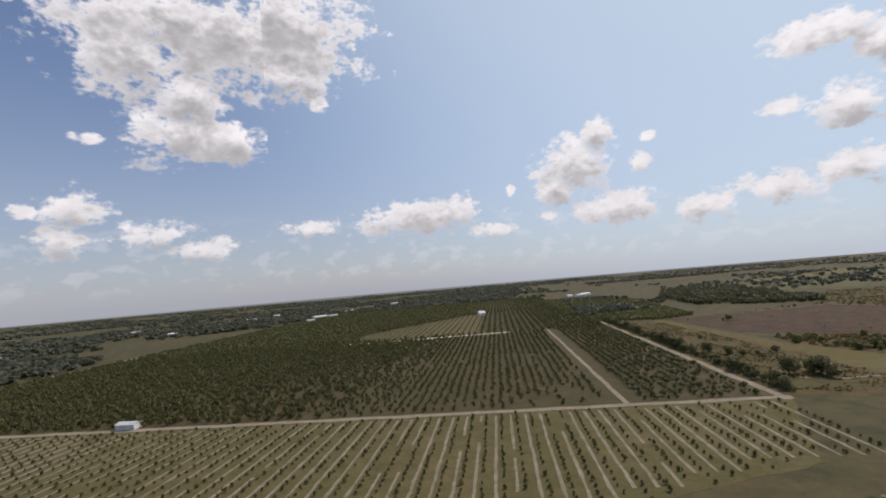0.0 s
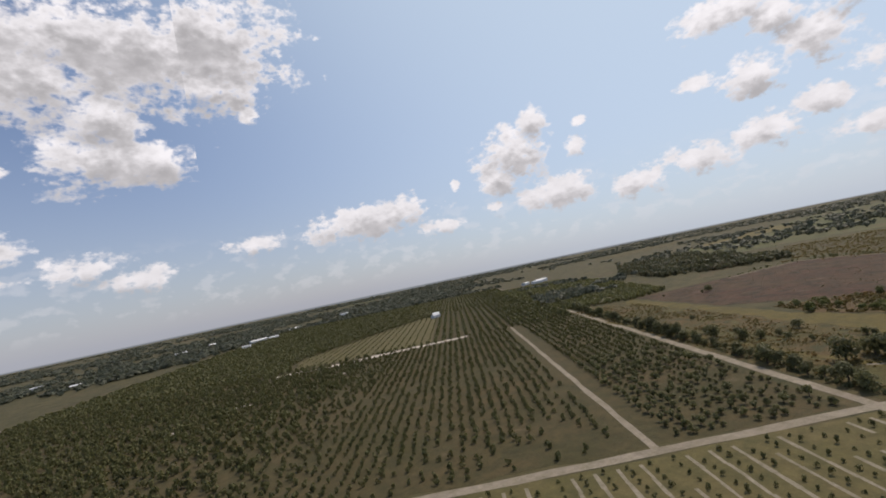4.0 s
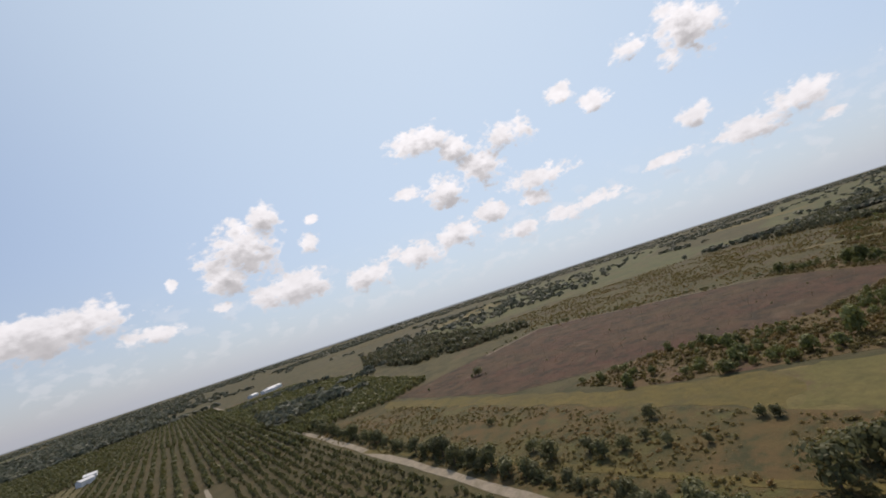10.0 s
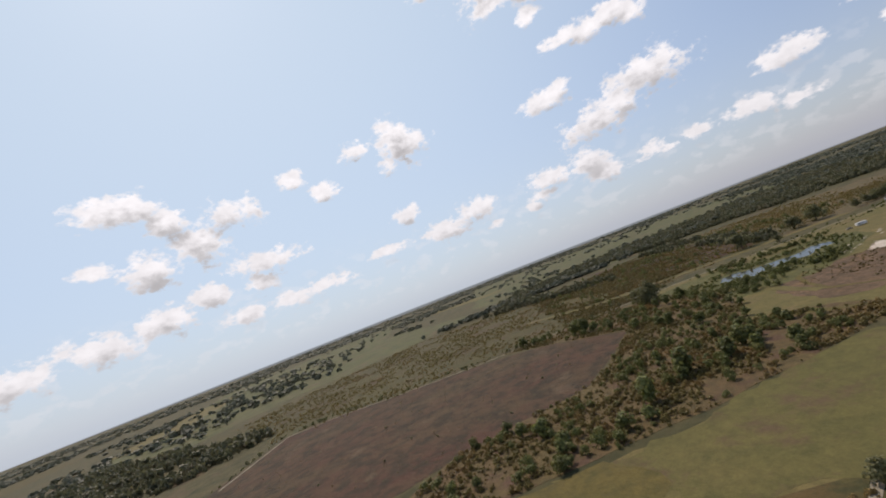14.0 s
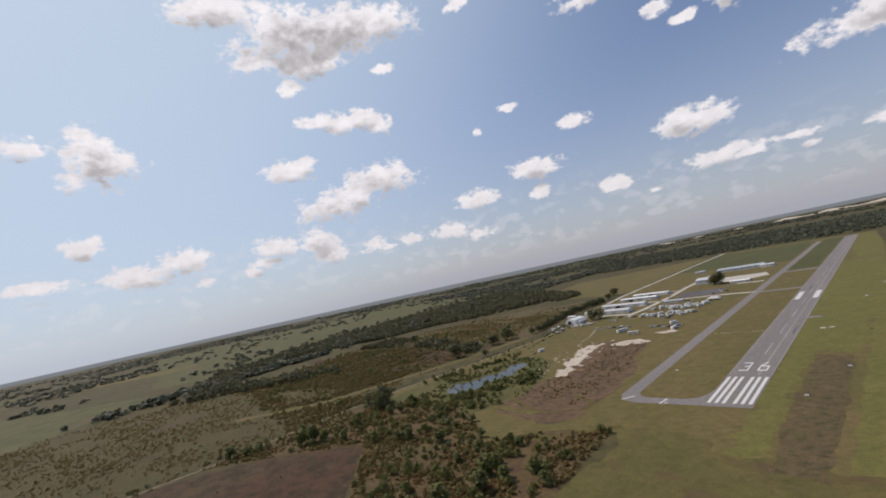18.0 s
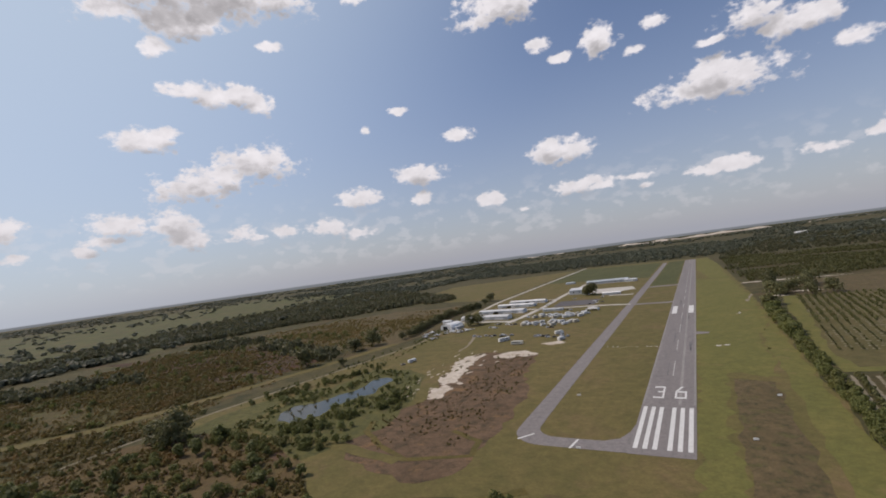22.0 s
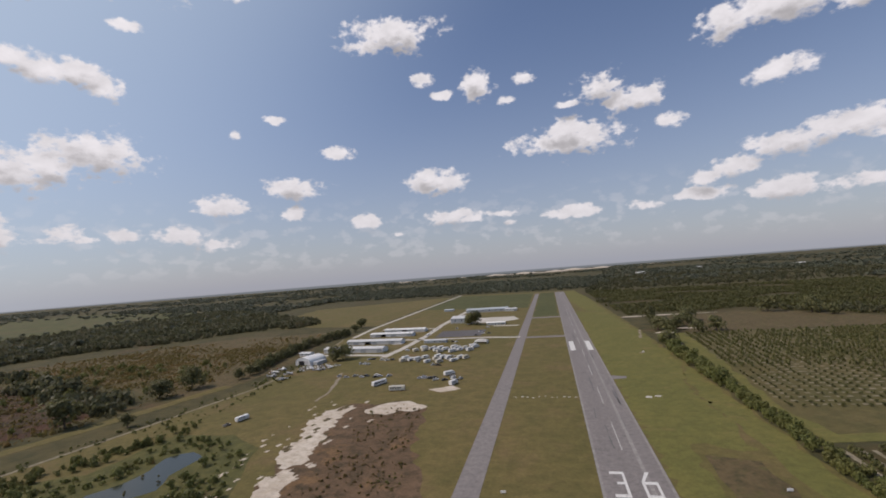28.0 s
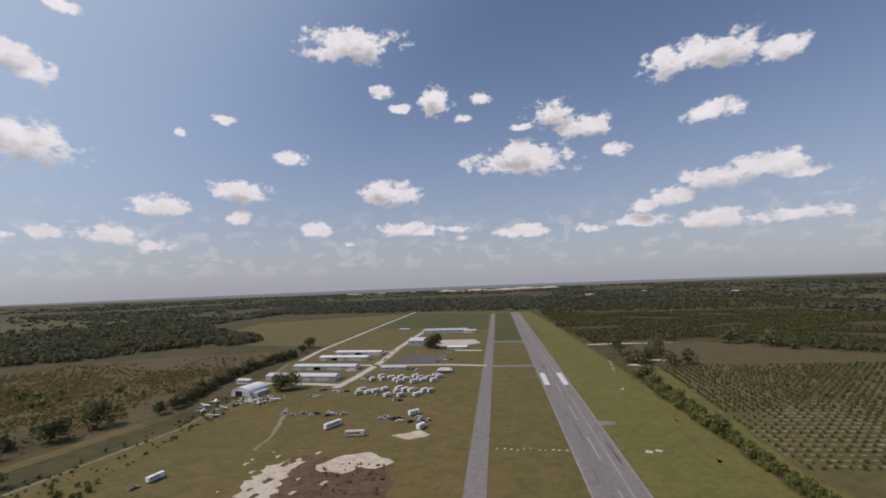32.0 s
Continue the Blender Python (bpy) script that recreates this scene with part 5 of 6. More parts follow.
# ---- buildings ----
def metal(name, colour, rough=0.6, ribs=4.0):
    m, nt, b = shade(name, rough, 0.0)
    b.inputs["Specular IOR Level"].default_value = 0.3
    vec = nt.nodes.new("ShaderNodeTexCoord").outputs["Object"]
    c = mix_node(nt, ramp_node(nt, noise_node(nt, vec, 0.35, 8, 0.7), 0.35, 0.75), colour, tuple(v * 0.72 for v in colour))
    c = mix_node(nt, ramp_node(nt, noise_node(nt, vec, 1.2, 8, 0.75), 0.62, 0.8), c, (colour[0] * 0.62, colour[1] * 0.5, colour[2] * 0.4))
    nt.links.new(c, b.inputs["Base Color"])
    w = nt.nodes.new("ShaderNodeTexWave")
    w.inputs["Scale"].default_value = ribs
    nt.links.new(vec, w.inputs["Vector"])
    bp = nt.nodes.new("ShaderNodeBump")
    bp.inputs["Strength"].default_value, bp.inputs["Distance"].default_value = 0.4, 0.05
    nt.links.new(w.outputs["Fac"], bp.inputs["Height"])
    nt.links.new(bp.outputs[0], b.inputs["Normal"])
    return m


M_WHITE = metal("white_sheet_metal", (0.74, 0.75, 0.75))
M_GREYM = metal("grey_sheet_metal", (0.46, 0.48, 0.50))
M_PALEM = metal("weathered_roof_metal", (0.58, 0.59, 0.60))
M_BLUE = metal("pale_blue_roof_metal", (0.42, 0.46, 0.49))
M_DOOR = metal("grey_hangar_door", (0.36, 0.38, 0.40))
# near black: shade inside openings put in as colour; also the door handles
M_DARKIN = plain("opening_shade_and_handle", (0.025, 0.025, 0.027), 0.9, 0, 0.1)
M_GLASS, _nt, _b = shade("tinted_glass", 0.08)
_b.inputs["Base Color"].default_value = (0.025, 0.032, 0.04, 1)
_b.inputs["Specular IOR Level"].default_value = 0.6
M_RUBBER = plain("tyre_rubber", (0.03, 0.03, 0.03), 0.85, 0, 0.1, 4.0)
M_CANVAS = plain("white_canvas", (0.80, 0.80, 0.78), 0.8, 0, 0.06, 0.6)


def box(bm, x0, y0, z0, x1, y1, z1, bevel=0.0):
    r = bmesh.ops.create_cube(bm, size=1.0)
    bmesh.ops.scale(bm, vec=(x1 - x0, y1 - y0, z1 - z0), verts=r["verts"])
    bmesh.ops.translate(bm, vec=((x0 + x1) / 2, (y0 + y1) / 2, (z0 + z1) / 2), verts=r["verts"])
    if bevel:
        edges = list({e for v in r["verts"] for e in v.link_edges})
        bmesh.ops.bevel(bm, geom=edges, offset=bevel, segments=2, affect="EDGES")
    return bm


def boxed(name, parent, mat, x0, y0, z0, x1, y1, z1, bevel=0.0, label=""):
    return part(name, box(bmesh.new(), x0, y0, z0, x1, y1, z1, bevel), mat, parent, label)


def prism(bm, profile, a, b, axis="x"):
    """Extrudes a closed profile of (side, z) from a to b along an axis."""
    put = (lambda s, z, t: (t, s, z)) if axis == "x" else (lambda s, z, t: (s, t, z))
    lo, hi = [bm.verts.new(put(s, z, a)) for s, z in profile], [bm.verts.new(put(s, z, b)) for s, z in profile]
    n = len(profile)
    for i in range(n):
        bm.faces.new((lo[i], lo[(i + 1) % n], hi[(i + 1) % n], hi[i]))
    bm.faces.new(lo)
    bm.faces.new(hi[::-1])
    bmesh.ops.recalc_face_normals(bm, faces=bm.faces)
    return bm


def long_hangar(x0, x1, y0, y1, eave, ridge, roof, doors, opened, label, skylights=True, turn=0.0):
    """A row of aircraft bays: walls, gable roof, a sliding door to each bay, roof lights."""
    root = new("hangar")
    root.location = ((x0 + x1) / 2, (y0 + y1) / 2, 0)
    root.rotation_euler = (0, 0, radians(turn))
    w, d, t = (x1 - x0) / 2, (y1 - y0) / 2, 0.2
    boxed("wall", root, M_WHITE, -w, d - t, 0, w, d, eave)
    for sx in (-1, 1):
        part("end_wall", prism(bmesh.new(), [(-d, 0), (d - t, 0), (d - t, eave), (0, ridge - 0.1), (-d, eave)], sx * w - (t if sx > 0 else 0), sx * w + (0 if sx > 0 else t)), M_WHITE, root)
    boxed("header", root, M_WHITE, -w + t, -d, eave - 0.7, w - t, -d + t, eave)
    for side in (-1, 1):
        bm = bmesh.new()
        prism(bm, [(side * (d + 0.5), eave - 0.05), (side * (d + 0.5), eave + 0.1), (0, ridge + 0.15), (0, ridge)], -w - 0.5, w + 0.5)
        part("roof", bm, roof, root)
    step = (2 * w - 2 * t) / doors
    for k in range(doors):
        a = -w + t + k * step
        if k in opened:
            # dark sheet 3 m in stands for the shade inside the open bay
            boxed("bay_back", root, M_DARKIN, a + 0.1, -d + 3.0, 0, a + step - 0.1, -d + 3.1, eave - 0.7)
        else:
            leaf = boxed("door", root, M_DOOR if k % 3 == 1 else M_PALEM, a + 0.08, -d - 0.06, 0.05, a + step - 0.08, -d + 0.08, eave - 0.7, 0.03)
            boxed("handle", leaf, M_DARKIN, a + step * 0.5 - 0.06, -d - 0.12, 1.0, a + step * 0.5 + 0.06, -d - 0.05, 1.5, 0.01, "dark door handle")
        if skylights:
            zc = eave + (ridge - eave) * 0.45
            ob = boxed("roof_light", root, M_CANVAS, a + step * 0.25, -d * 0.72, 0, a + step * 0.75, -d * 0.30, 0.12, 0.03)
            ob.location.z = zc + 0.16
            ob.rotation_euler = (0, 0, 0)
    return tagged(root, label, "hangar", "hangars")


long_hangar(-262, -193, 335, 349, 4.2, 5.6, M_PALEM, 11, (), "long white metal hangar with grey roof and roof lights", True, -5)
long_hangar(-258, -190, 383, 396, 4.0, 5.4, M_PALEM, 9, (3,), "long white hangar with one dark open bay", False, -4)
long_hangar(-252, -194, 438, 450, 3.8, 5.0, M_WHITE, 8, (2,), "long low white hangar beside the pale road", True, -4)
long_hangar(-246, -188, 474, 486, 3.8, 5.0, M_WHITE, 7, (3,), "long white hangar with an open bay", True, -4)


def arched_hangar(x, y, wide, deep, high, turn):
    root = new("arched_hangar")
    root.location, root.rotation_euler = (x, y, 0), (0, 0, radians(turn))
    arc = [(wide / 2 * math.cos(a), high * (0.35 + 0.65 * math.sin(a))) for a in [math.pi * k / 14 for k in range(15)]]
    shell = [(wide / 2, 0)] + arc + [(-wide / 2, 0)]
    inner = [(s * 0.97, z * 0.97) for s, z in shell[::-1]]
    part("roof", prism(bmesh.new(), shell + inner, -deep / 2, deep / 2, "y"), M_WHITE, root)
    for sy in (-1, 1):
        part("end_wall", prism(bmesh.new(), [(s * 0.968, z * 0.968) for s, z in shell], sy * deep / 2 - (0.5 if sy > 0 else -0.3), sy * deep / 2 - (0.3 if sy > 0 else -0.5), "y"), M_WHITE, root)
    # dark sheet over the end wall, painted shade of the doorway's inside
    boxed("doorway", root, M_DARKIN, -wide * 0.28, -deep / 2 + 0.2, 0, wide * 0.1, -deep / 2 + 0.26, high * 0.6)
    boxed("door", root, M_PALEM, wide * 0.12, -deep / 2 + 0.1, 0, wide * 0.40, -deep / 2 + 0.24, high * 0.6, 0.04)
    boxed("side_shed", root, M_GREYM, wide / 2, -deep * 0.35, 0, wide / 2 + 5, deep * 0.3, 3.0, 0.05)
    return tagged(root, "white arched metal hangar with a dark doorway", "hangar", "hangars")


arched_hangar(-250, 290, 18, 22, 7.2, -12)


def shed(name, x, y, wide, deep, eave, ridge, wall, roof, label, category="building", turn=0.0, windows=3, doorway=True):
    root = new(name)
    root.location, root.rotation_euler = (x, y, 0), (0, 0, radians(turn))
    w, d = wide / 2, deep / 2
    boxed("front_wall", root, wall, -w, -d, 0, w, -d + 0.2, eave)
    boxed("back_wall", root, wall, -w, d - 0.2, 0, w, d, eave)
    for s in (-1, 1):
        part("end_wall", prism(bmesh.new(), [(-d + 0.2, 0), (d - 0.2, 0), (d - 0.2, eave), (0, ridge - 0.08), (-d + 0.2, eave)], s * w - (0.2 if s > 0 else 0), s * w + (0 if s > 0 else 0.2)), wall, root)
        part("roof", prism(bmesh.new(), [(s * (d + 0.5), eave - 0.05), (s * (d + 0.5), eave + 0.1), (0, ridge + 0.14), (0, ridge)], -w - 0.5, w + 0.5), roof, root)
    for k in range(windows):
        a = -w + wide * (k + 0.7) / (windows + 0.6)
        boxed("window", root, M_GLASS, a - 0.6, -d - 0.04, eave * 0.42, a + 0.6, -d + 0.02, eave * 0.75)
    if doorway:
        boxed("door", root, M_DOOR, w * 0.62, -d - 0.06, 0, w * 0.62 + min(4.0, wide * 0.2), -d + 0.02, eave * 0.8)
    return tagged(root, label, category)


shed("workshop", -156, 562, 25, 36, 7.0, 9.0, M_GREYM, M_PALEM, "large grey metal workshop beside the oak", turn=0, windows=2)
shed("long_shed", -135, 702, 74, 24, 4.6, 6.6, M_GREYM, M_BLUE, "long shed with a pale blue roof", windows=6)
shed("store", -92, 690, 20, 14, 4.0, 5.2, M_WHITE, M_PALEM, "small white store at the end of the shed")
shed("office", -138, 529, 7, 7, 6.0, 7.4, M_WHITE, M_WHITE, "small white two-storey office before the oak", windows=2)
shed("low_building", -98, 512, 25, 9, 3.0, 3.8, M_PALEM, M_CANVAS, "low white building by the apron", windows=5)
shed("lean_to", -150, 382, 25, 8, 2.8, 3.6, M_PALEM, M_GREYM, "low grey shed behind the parked campers", windows=3)
shed("hut", -277, 328, 13, 7, 3.2, 4.2, M_WHITE, M_PALEM, "small white hut beside the hedge", windows=2, turn=-8)
shed("far_shed", -215, 742, 18, 9, 3.0, 4.2, M_GREYM, M_BLUE, "small shed with bluish roof in the field", windows=2)
shed("farm_shed", 413, -345, 12, 6, 3.0, 4.2, M_WHITE, M_PALEM, "small farm shed in the young grove", windows=2, turn=-28)


def marquee(x, y):
    root = new("marquee")
    root.location = (x, y, 0)
    bm = bmesh.new()
    base = [bm.verts.new((sx * 7, sy * 6, 2.3)) for sx, sy in ((-1, -1), (1, -1), (1, 1), (-1, 1))]
    top = [bm.verts.new((-3.5, 0, 4.4)), bm.verts.new((3.5, 0, 4.4))]
    for f in ((base[0], base[1], top[1], top[0]), (base[2], base[3], top[0], top[1]), (base[1], base[2], top[1]), (base[3], base[0], top[0])):
        bm.faces.new(f)
    r = bmesh.ops.solidify(bm, geom=bm.faces[:], thickness=0.08)
    part("canopy", bm, M_CANVAS, root)
    for sx in (-1, 1):
        boxed("side_sheet", root, M_CANVAS, sx * 7 - 0.05, -6, 0.2, sx * 7 + 0.05, 6, 2.3)
        for sy in (-1, 0, 1):
            boxed("pole", root, M_GREYM, sx * 6.8 - 0.06, sy * 5.8 - 0.06, 0, sx * 6.8 + 0.06, sy * 5.8 + 0.06, 2.35)
    return tagged(root, "white marquee tent on the grass by the road", "tent")


marquee(-97, 366)

# ---- vehicles ----
def paint(name, colour):
    m, nt, b = shade(name, 0.3)
    b.inputs["Specular IOR Level"].default_value = 0.5
    vec = nt.nodes.new("ShaderNodeTexCoord").outputs["Object"]
    nt.links.new(mix_node(nt, ramp_node(nt, noise_node(nt, vec, 1.5, 6), 0.4, 0.8), colour, tuple(c * 0.78 for c in colour)), b.inputs["Base Color"])
    return m


P_WHITE, P_CREAM, P_SILVER, P_RED, P_BLUE, P_BLACK, P_TAN, P_GREEN = (paint(n + "_paint", c) for n, c in (
    ("white", (0.80, 0.80, 0.79)), ("cream", (0.66, 0.62, 0.53)), ("silver", (0.42, 0.43, 0.45)), ("red", (0.22, 0.025, 0.02)),
    ("blue", (0.05, 0.08, 0.17)), ("black", (0.025, 0.025, 0.028)), ("tan", (0.30, 0.25, 0.18)), ("green", (0.05, 0.09, 0.06))))


def wheels(root, places, r, w):
    me = None
    for x, y in places:
        bm = bmesh.new()
        bmesh.ops.create_cone(bm, cap_ends=True, segments=12, radius1=r, radius2=r, depth=w, matrix=Matrix.Translation((x, y, r)) @ Matrix.Rotation(math.pi / 2, 4, "X"))
        tyre = part("wheel", bm, M_RUBBER, root)
        bm = bmesh.new()
        bmesh.ops.create_cone(bm, cap_ends=True, segments=10, radius1=r * 0.6, radius2=r * 0.55, depth=w * 1.06, matrix=Matrix.Translation((x, y, r)) @ Matrix.Rotation(math.pi / 2, 4, "X"))
        part("rim", bm, M_GREYM, tyre, "grey metal rim")


def camper(name, long, mat, stripe, label, motor):
    root = new(name)
    h, w = (3.1, 1.25) if motor else (2.7, 1.2)
    boxed("body", root, mat, -long / 2, -w, 0.55, long / 2 - (1.6 if motor else 0), w, h, 0.14)
    if motor:
        part("cab", prism(bmesh.new(), [(long / 2 - 1.62, 0.5), (long / 2, 0.5), (long / 2, 1.25), (long / 2 - 0.7, 2.1), (long / 2 - 1.62, 2.3)], -w * 0.9, w * 0.9, "y"), mat, root)
        part("windscreen", prism(bmesh.new(), [(long / 2 + 0.02, 1.28), (long / 2 - 0.68, 2.12), (long / 2 - 0.72, 2.06), (long / 2 - 0.06, 1.26)], -w * 0.8, w * 0.8, "y"), M_GLASS, root)
    else:
        boxed("drawbar", root, P_BLACK, long / 2, -0.25, 0.5, long / 2 + 1.2, 0.25, 0.62)
    for sy in (-1, 1):
        boxed("stripe", root, stripe, -long / 2 + 0.2, sy * w - 0.012, 1.05, long / 2 - 2.0, sy * w + 0.012, 1.4)
        for k in range(3):
            a = -long / 2 + 0.8 + k * (long - 3.2) / 3
            boxed("window", root, M_GLASS, a, sy * w - 0.015, 1.65, a + 1.0, sy * w + 0.015, 2.3)
    boxed("roof_unit", root, P_WHITE, -0.6, -0.45, h, 0.5, 0.45, h + 0.3, 0.08)
    wheels(root, [(x, s * (w - 0.15)) for x in (-long * 0.28, long * 0.33 if motor else -long * 0.12) for s in (-1, 1)], 0.38, 0.26)
    return tagged(root, label, "camper" if motor else "caravan", "campers parked on the grass")


def car(name, mat, label, pickup=False):
    root = new(name)
    part("body", prism(bmesh.new(), [(-2.25, 0.35), (2.25, 0.35), (2.25, 0.78), (1.2, 0.95), (-2.2, 0.98)], -0.88, 0.88, "y"), mat, root)
    a, b = (-0.2, 1.15) if pickup else (-1.7, 1.1)
    part("cabin", prism(bmesh.new(), [(a, 0.95), (b, 0.95), (b - 0.65, 1.5), (a + 0.35, 1.52)], -0.78, 0.78, "y"), M_GLASS, root)
    boxed("roof", root, mat, a + 0.35, -0.76, 1.50, b - 0.62, 0.76, 1.56, 0.02)
    if pickup:
        boxed("load_bed", root, P_BLACK, -2.1, -0.75, 0.985, -0.35, 0.75, 1.0)
    wheels(root, [(x, s * 0.8) for x in (-1.4, 1.4) for s in (-1, 1)], 0.33, 0.22)
    return tagged(root, label, "pickup" if pickup else "car", "cars parked on the grass")


def bus(name, long, mat, label):
    root = new(name)
    boxed("body", root, mat, -long / 2, -1.3, 0.45, long / 2, 1.3, 3.3, 0.25)
    for sy in (-1, 1):
        for k in range(int(long / 1.6) - 1):
            a = -long / 2 + 0.9 + k * 1.6
            boxed("window", root, M_GLASS, a, sy * 1.3 - 0.015, 1.8, a + 1.25, sy * 1.3 + 0.015, 2.65)
        boxed("stripe", root, P_SILVER, -long / 2 + 0.3, sy * 1.3 - 0.01, 1.1, long / 2 - 0.3, sy * 1.3 + 0.01, 1.35)
    boxed("windscreen", root, M_GLASS, long / 2 - 0.03, -1.1, 1.5, long / 2 + 0.02, 1.1, 2.7)
    for k in (-0.25, 0.15):
        boxed("roof_unit", root, P_WHITE, long * k - 0.7, -0.5, 3.3, long * k + 0.7, 0.5, 3.6, 0.08)
    wheels(root, [(x, s * 1.15) for x in (-long * 0.3, long * 0.32) for s in (-1, 1)], 0.5, 0.3)
    return tagged(root, label, "bus")


def light_plane(name, mat, trim, label):
    root = new(name)
    bm = bmesh.new()
    rings = []
    for x, r, z in ((3.2, 0.25, 1.15), (2.6, 0.5, 1.15), (1.2, 0.62, 1.25), (-0.4, 0.6, 1.25), (-2.5, 0.32, 1.25), (-4.3, 0.12, 1.35)):
        rings.append([bm.verts.new((x, r * math.cos(t), z + r * 1.05 * math.sin(t))) for t in [2 * math.pi * k / 10 for k in range(10)]])
    for lo, hi in zip(rings, rings[1:]):
        for k in range(10):
            bm.faces.new((lo[k], lo[(k + 1) % 10], hi[(k + 1) % 10], hi[k]))
    bm.faces.new(rings[0]), bm.faces.new(rings[-1][::-1])
    bmesh.ops.recalc_face_normals(bm, faces=bm.faces)
    part("fuselage", bm, mat, root)
    boxed("wing", root, mat, -0.4, -5.4, 1.85, 1.1, 5.4, 2.0, 0.06)
    boxed("tailplane", root, mat, -4.5, -1.7, 1.35, -3.6, 1.7, 1.43, 0.03)
    part("fin", prism(bmesh.new(), [(-3.3, 1.45), (-4.5, 1.45), (-4.6, 2.7), (-4.1, 2.7)], -0.05, 0.05, "y"), trim, root)
    boxed("cabin_glass", root, M_GLASS, -0.3, -0.56, 1.55, 1.35, 0.56, 1.84, 0.04)
    boxed("propeller", root, P_BLACK, 3.22, -0.95, 1.08, 3.28, 0.95, 1.22, 0.02)
    for sy in (-1, 1):
        boxed("strut", root, mat, 0.3, sy * 0.5 - 0.04, 0.7, 0.42, sy * 1.9 + 0.04, 0.78)
    wheels(root, [(0.2, 1.1), (0.2, -1.1), (2.5, 0)], 0.22, 0.14)
    return tagged(root, label, "light aircraft", "aircraft parked by the hangar")


def spread(kinds, places, seed, base=0.0, wild=12.0):
    r = random.Random(seed)
    used = set()
    for i, p in enumerate(places):
        k = kinds[(i * 7 + r.randrange(3)) % len(kinds)]
        m = pose(p[0], p[1], 0.03, 0, 0, (p[2] if len(p) > 2 else base) + r.uniform(-wild, wild))
        if k.name in used:
            copy_thing(k, m)
        else:
            used.add(k.name)
            k.matrix_basis = m
    for k in kinds:
        if k.name not in used:
            for o in (*k.children_recursive, k):
                bpy.data.objects.remove(o)


CAMPERS = [camper("motorhome", 9.0, P_WHITE, P_SILVER, "long white motorhome parked on the grass", True), camper("motorhome", 7.6, P_CREAM, P_TAN, "cream motorhome parked on the grass", True),
           camper("caravan", 7.4, P_WHITE, P_BLUE, "white caravan parked on the grass", False), camper("motorhome", 8.2, P_WHITE, P_TAN, "white motorhome with a tan stripe", True), camper("caravan", 6.4, P_WHITE, P_SILVER, "small white caravan parked on the grass", False)]
spread(CAMPERS, [(-155, 284), (-149, 287), (-156, 294), (-143, 289), (-131, 277), (-127, 299), (-121, 294), (-126, 287), (-120, 276), (-115, 290), (-108, 279), (-104, 290), (-99, 289), (-158, 332), (-153, 345), (-149, 333), (-143, 340), (-136, 330), (-131, 322), (-127, 332), (-121, 343), (-116, 337), (-118, 322), (-108, 336), (-102, 326), (-99, 341), (-103, 347), (-138, 296), (-134, 340), (-112, 328), (-101, 231), (-92, 204)], 41, 55, 14)
CARS = [car("car", P_SILVER, "silver car parked on the grass"), car("car", P_BLACK, "black car parked on the grass"), car("car", P_WHITE, "white car parked on the grass"), car("pickup_truck", P_RED, "dark red pickup truck parked on the grass", True),
        car("pickup_truck", P_BLUE, "dark blue pickup truck parked on the grass", True), car("pickup_truck", P_TAN, "tan pickup truck parked on the grass", True), car("car", P_GREEN, "dark green car parked on the grass")]
spread(CARS, [(-121, 221), (-117, 222), (-113, 221), (-119, 225), (-110, 222), (-108, 216), (-101, 215), (-96, 220), (-93, 215), (-90, 218), (-97, 224), (-171, 229), (-168, 232), (-159, 228), (-160, 234), (-156, 230), (-149, 231), (-192, 233), (-184, 229), (-178, 233), (-194, 279), (-189, 278), (-186, 276), (-193, 297), (-189, 298), (-179, 294), (-173, 291), (-168, 292), (-140, 281), (-123, 266), (-118, 264), (-112, 284), (-146, 294), (-162, 340), (-165, 344), (-170, 341), (-168, 336), (-140, 347), (-126, 377), (-130, 380), (-139, 384), (-177, 468), (-111, 419), (-110, 446), (-105, 432), (-106, 483), (-147, 486), (-174, 433), (-97, 431), (-174, 442), (-114, 300), (-107, 297), (-147, 344)], 43, 30, 60)
spread([bus("tour_bus", 12.5, P_WHITE, "long white bus parked on the grass")], [(-147, 206, 62)], 44, 0, 2)
spread([bus("cream_bus", 11.0, P_CREAM, "cream and white bus parked on the grass")], [(-128, 190, 8)], 45, 0, 2)
spread([camper("box_trailer", 7.8, P_WHITE, P_SILVER, "white box trailer standing on the grass", False)], [(-203, 132, 75)], 46, 0, 2)
spread([car("tow_truck", P_TAN, "tan pickup truck beside the white trailer", True)], [(-206, 123, 70)], 47, 0, 2)
PLANES = [light_plane("light_aircraft", P_WHITE, P_RED, "white high-wing light aircraft parked on the grass"), light_plane("light_aircraft", P_WHITE, P_BLUE, "white and blue light aircraft parked on the grass"), light_plane("light_aircraft", P_SILVER, P_SILVER, "silver light aircraft parked on the grass")]
spread(PLANES, [(-255, 237, 30), (-262, 250, 60), (-262, 262, 20), (-238, 225, 100), (-244, 244, 70), (-232, 262, 140), (-224, 256, 40), (-216, 266, 80)], 48, 0, 20)


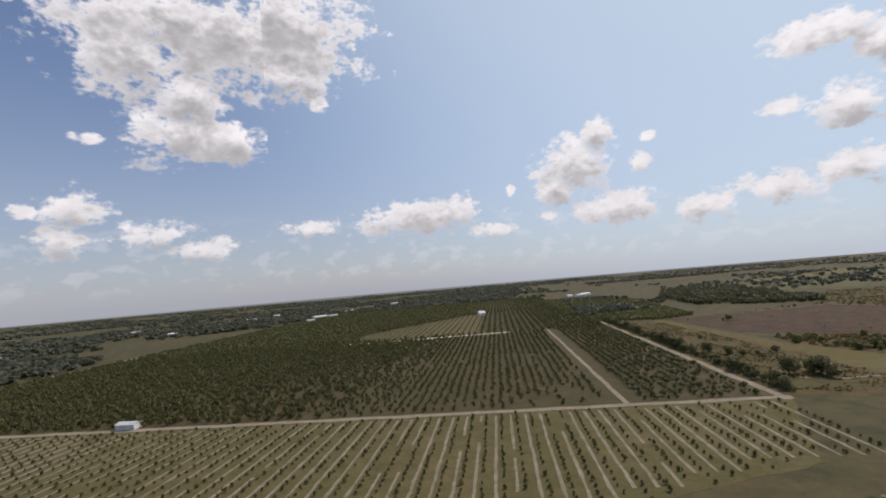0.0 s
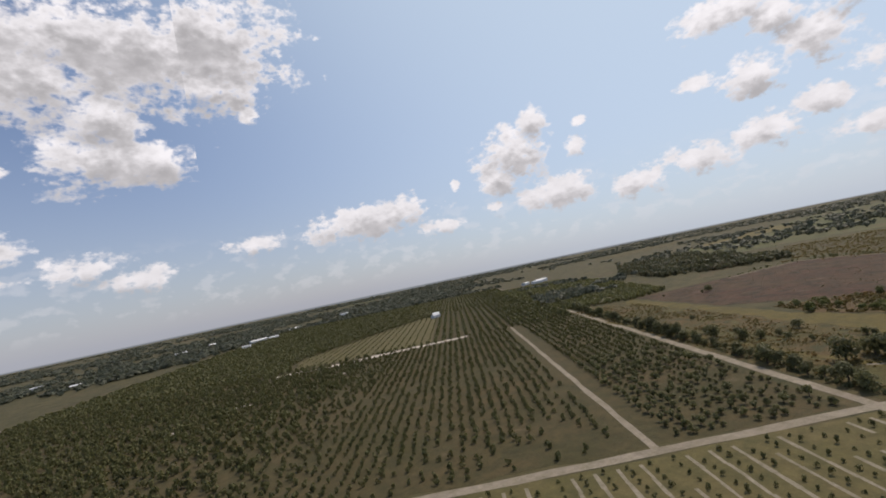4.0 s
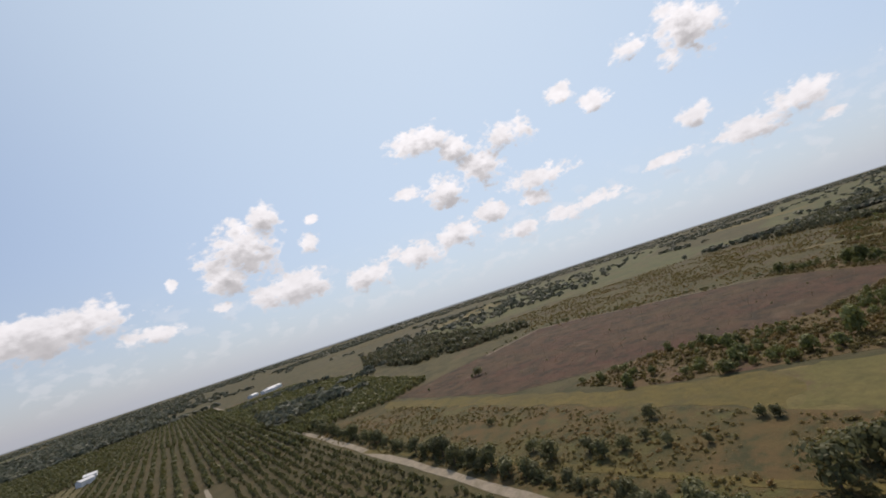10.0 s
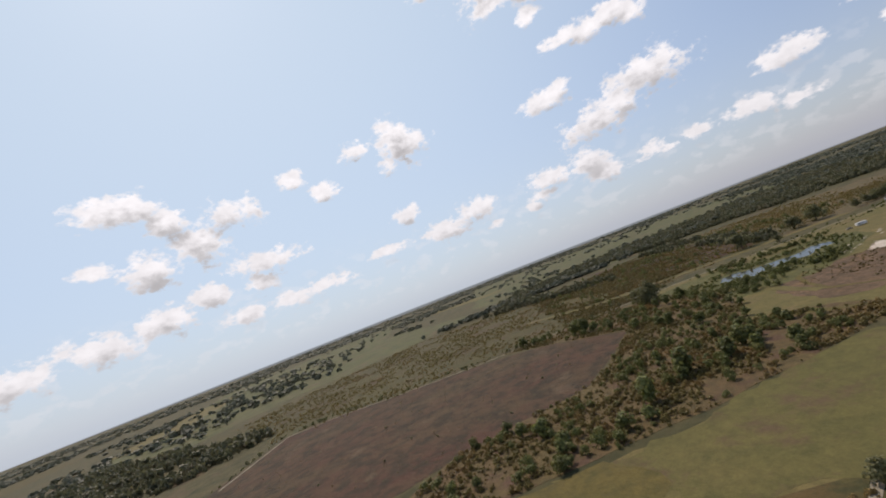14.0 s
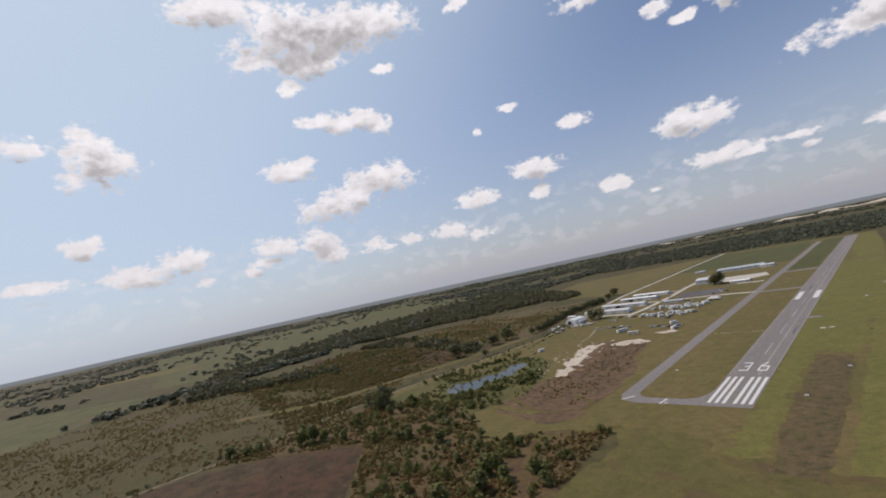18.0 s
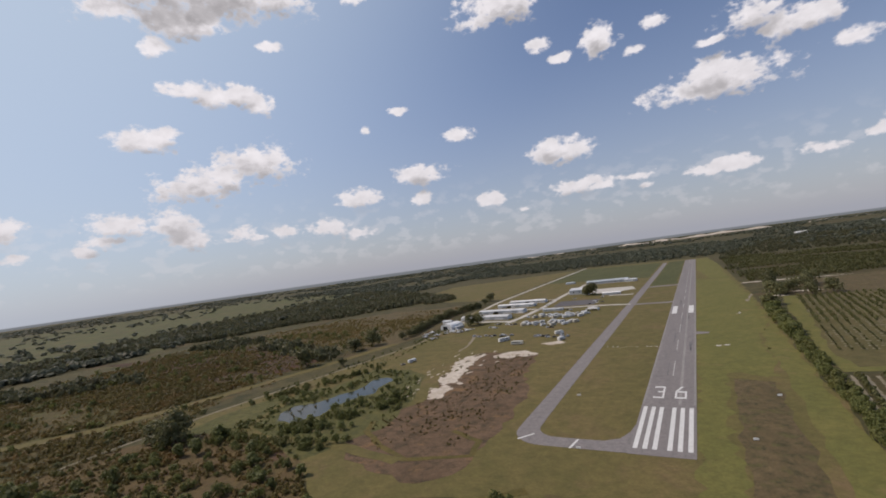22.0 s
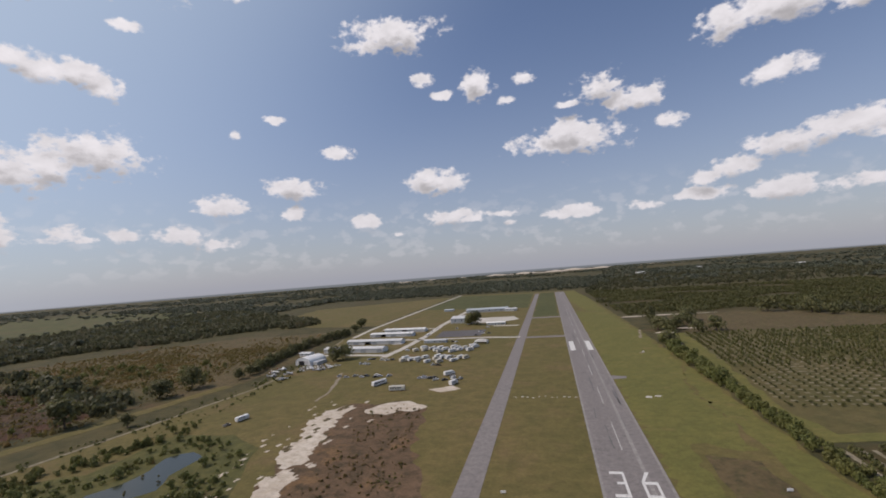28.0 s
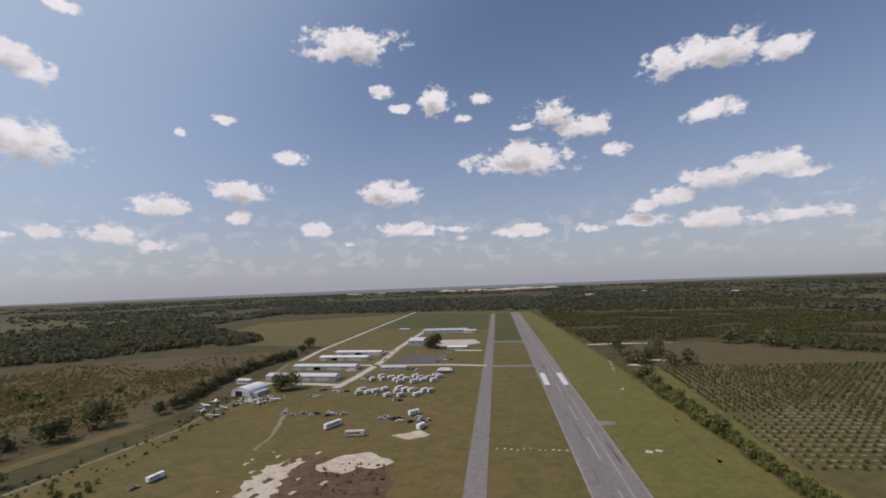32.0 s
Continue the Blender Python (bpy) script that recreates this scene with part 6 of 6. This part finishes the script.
def scrap(x, y, s, seed):
    r = random.Random(seed)
    root = new("scrap_heap")
    root.location = (x, y, 0)
    for k in range(7):
        a, b = r.uniform(-s, s), r.uniform(-s, s)
        l, w, h = r.uniform(0.8, 2.6), r.uniform(0.6, 1.6), r.uniform(0.4, 1.7)
        ob = boxed("scrap_piece", root, r.choice((M_GREYM, M_PALEM, P_WHITE, M_DOOR, P_TAN, P_BLACK)), -l / 2, -w / 2, 0, l / 2, w / 2, h, 0.05)
        ob.location, ob.rotation_euler = (a, b, -0.05), (r.uniform(-0.05, 0.05), r.uniform(-0.05, 0.05), r.uniform(0, 3.1))
    return tagged(root, "heap of discarded metal parts on the grass", "scrap heap", "scrap by the arched hangar")


for k, (x, y) in enumerate(((-236, 264), (-228, 270), (-241, 272), (-221, 262), (-233, 276), (-245, 268), (-226, 278), (-215, 276), (-239, 258), (-222, 272))):
    scrap(x, y, 2.6, 700 + k)


def marker_box(x, y, label):
    root = new("runway_sign")
    root.location = (x, y, 0)
    boxed("panel", root, P_WHITE, -0.9, -0.12, 0.35, 0.9, 0.12, 1.1, 0.03)
    for s in (-0.6, 0.6):
        boxed("leg", root, M_GREYM, s - 0.04, -0.04, 0, s + 0.04, 0.04, 0.38)
    return tagged(root, label, "sign")


for x, y in ((45, 68), (31, 17), (-44, 60), (-30, -3), (46, 292)):
    marker_box(x, y, "small white marker board beside the runway")

# ---- far farms and works ----
for k, (x, y, w, d, h) in enumerate(((785, -1021, 30, 16, 6), (217, -1331, 40, 16, 6), (180, -1338, 24, 12, 5), (99, -1530, 36, 14, 6), (406, -1579, 30, 14, 6), (-488, -1069, 34, 16, 6), (-462, -1052, 30, 14, 5), (-440, -1075, 22, 12, 5), (-41, -814, 14, 9, 5), (-62, -856, 12, 8, 4), (250, -1200, 18, 10, 5), (560, -1240, 22, 12, 5), (700, -1500, 30, 14, 6), (330, -1700, 26, 12, 6), (-120, -1800, 30, 14, 6), (380, 2050, 40, 18, 7), (700, 2300, 40, 16, 6), (930, 1900, 40, 16, 6))):
    shed("farm_building", x, y, w, d, h, h + 2, M_WHITE, M_CANVAS if k % 2 else M_PALEM, "distant white farm building among trees", "building", rnd.uniform(-30, 30), 3)
def heap_ridge(line, wide, high, seed):
    """A long heap of spoil: a rough ridge of many cross sections."""
    r = random.Random(seed)
    pts = ragged(line, 40.0, 6.0, seed, closed=False)
    bm, rows_ = bmesh.new(), []
    for i, (x, y) in enumerate(pts):
        h = high * (0.62 + 0.38 * math.sin(i * 0.9 + seed)) * r.uniform(0.75, 1.1) * min(1, i / 3 + 0.15, (len(pts) - 1 - i) / 3 + 0.15)
        rows_.append([bm.verts.new((x + r.uniform(-4, 4), y + k * wide / 3, h * max(0.0, 1 - abs(k) / 3) - (0.3 if abs(k) == 3 else 0))) for k in range(-3, 4)])
    for lo, hi in zip(rows_, rows_[1:]):
        for i in range(6):
            bm.faces.new((lo[i], hi[i], hi[i + 1], lo[i + 1]))
    bmesh.ops.recalc_face_normals(bm, faces=bm.faces)
    ob = part("spoil_ridge", bm, M_SAND)
    return tagged(ob, "long white ridge of sand at a distant mine", "spoil ridge", "white ridges of the mine")


heap_ridge([(-1650, 4000), (-1100, 4040), (-700, 4060)], 60, 11, 3)
heap_ridge([(-640, 4080), (-200, 4110), (150, 4130)], 70, 17, 5)
heap_ridge([(-60, 4260), (300, 4300), (560, 4330)], 70, 19, 8)
heap_ridge([(640, 4240), (900, 4260), (1150, 4240)], 60, 10, 9)
for k in range(34):
    a, d0 = rnd.uniform(-math.pi, math.pi), rnd.uniform(1300, 3600)
    x, y = d0 * math.sin(a), d0 * math.cos(a)
    w, h = rnd.uniform(90, 320), rnd.uniform(40, 160)
    t = rnd.choice((0.1, -0.5, 0.5)) + rnd.uniform(-0.1, 0.1)
    ring = [(x + sx * w * math.cos(t) - sy * h * math.sin(t), y + sx * w * math.sin(t) + sy * h * math.cos(t)) for sx, sy in ((-1, -1), (1, -1), (1, 1), (-1, 1))]
    if any(inside(px, py, [gg(-30, -230), gg(680, -230), gg(680, 1200), gg(-30, 1260)]) or (-800 < px < 900 and -600 < py < 1700) for px, py in ring + [(x, y)]):
        continue
    field("far_field", ring, 0.15 + 0.004 * k, rnd.choice((M_PASTURE, M_MOWN, M_WEEDS, M_BROWN, M_PASTURE)), "distant open field between woods", "field", 60, 8, seed=600 + k)
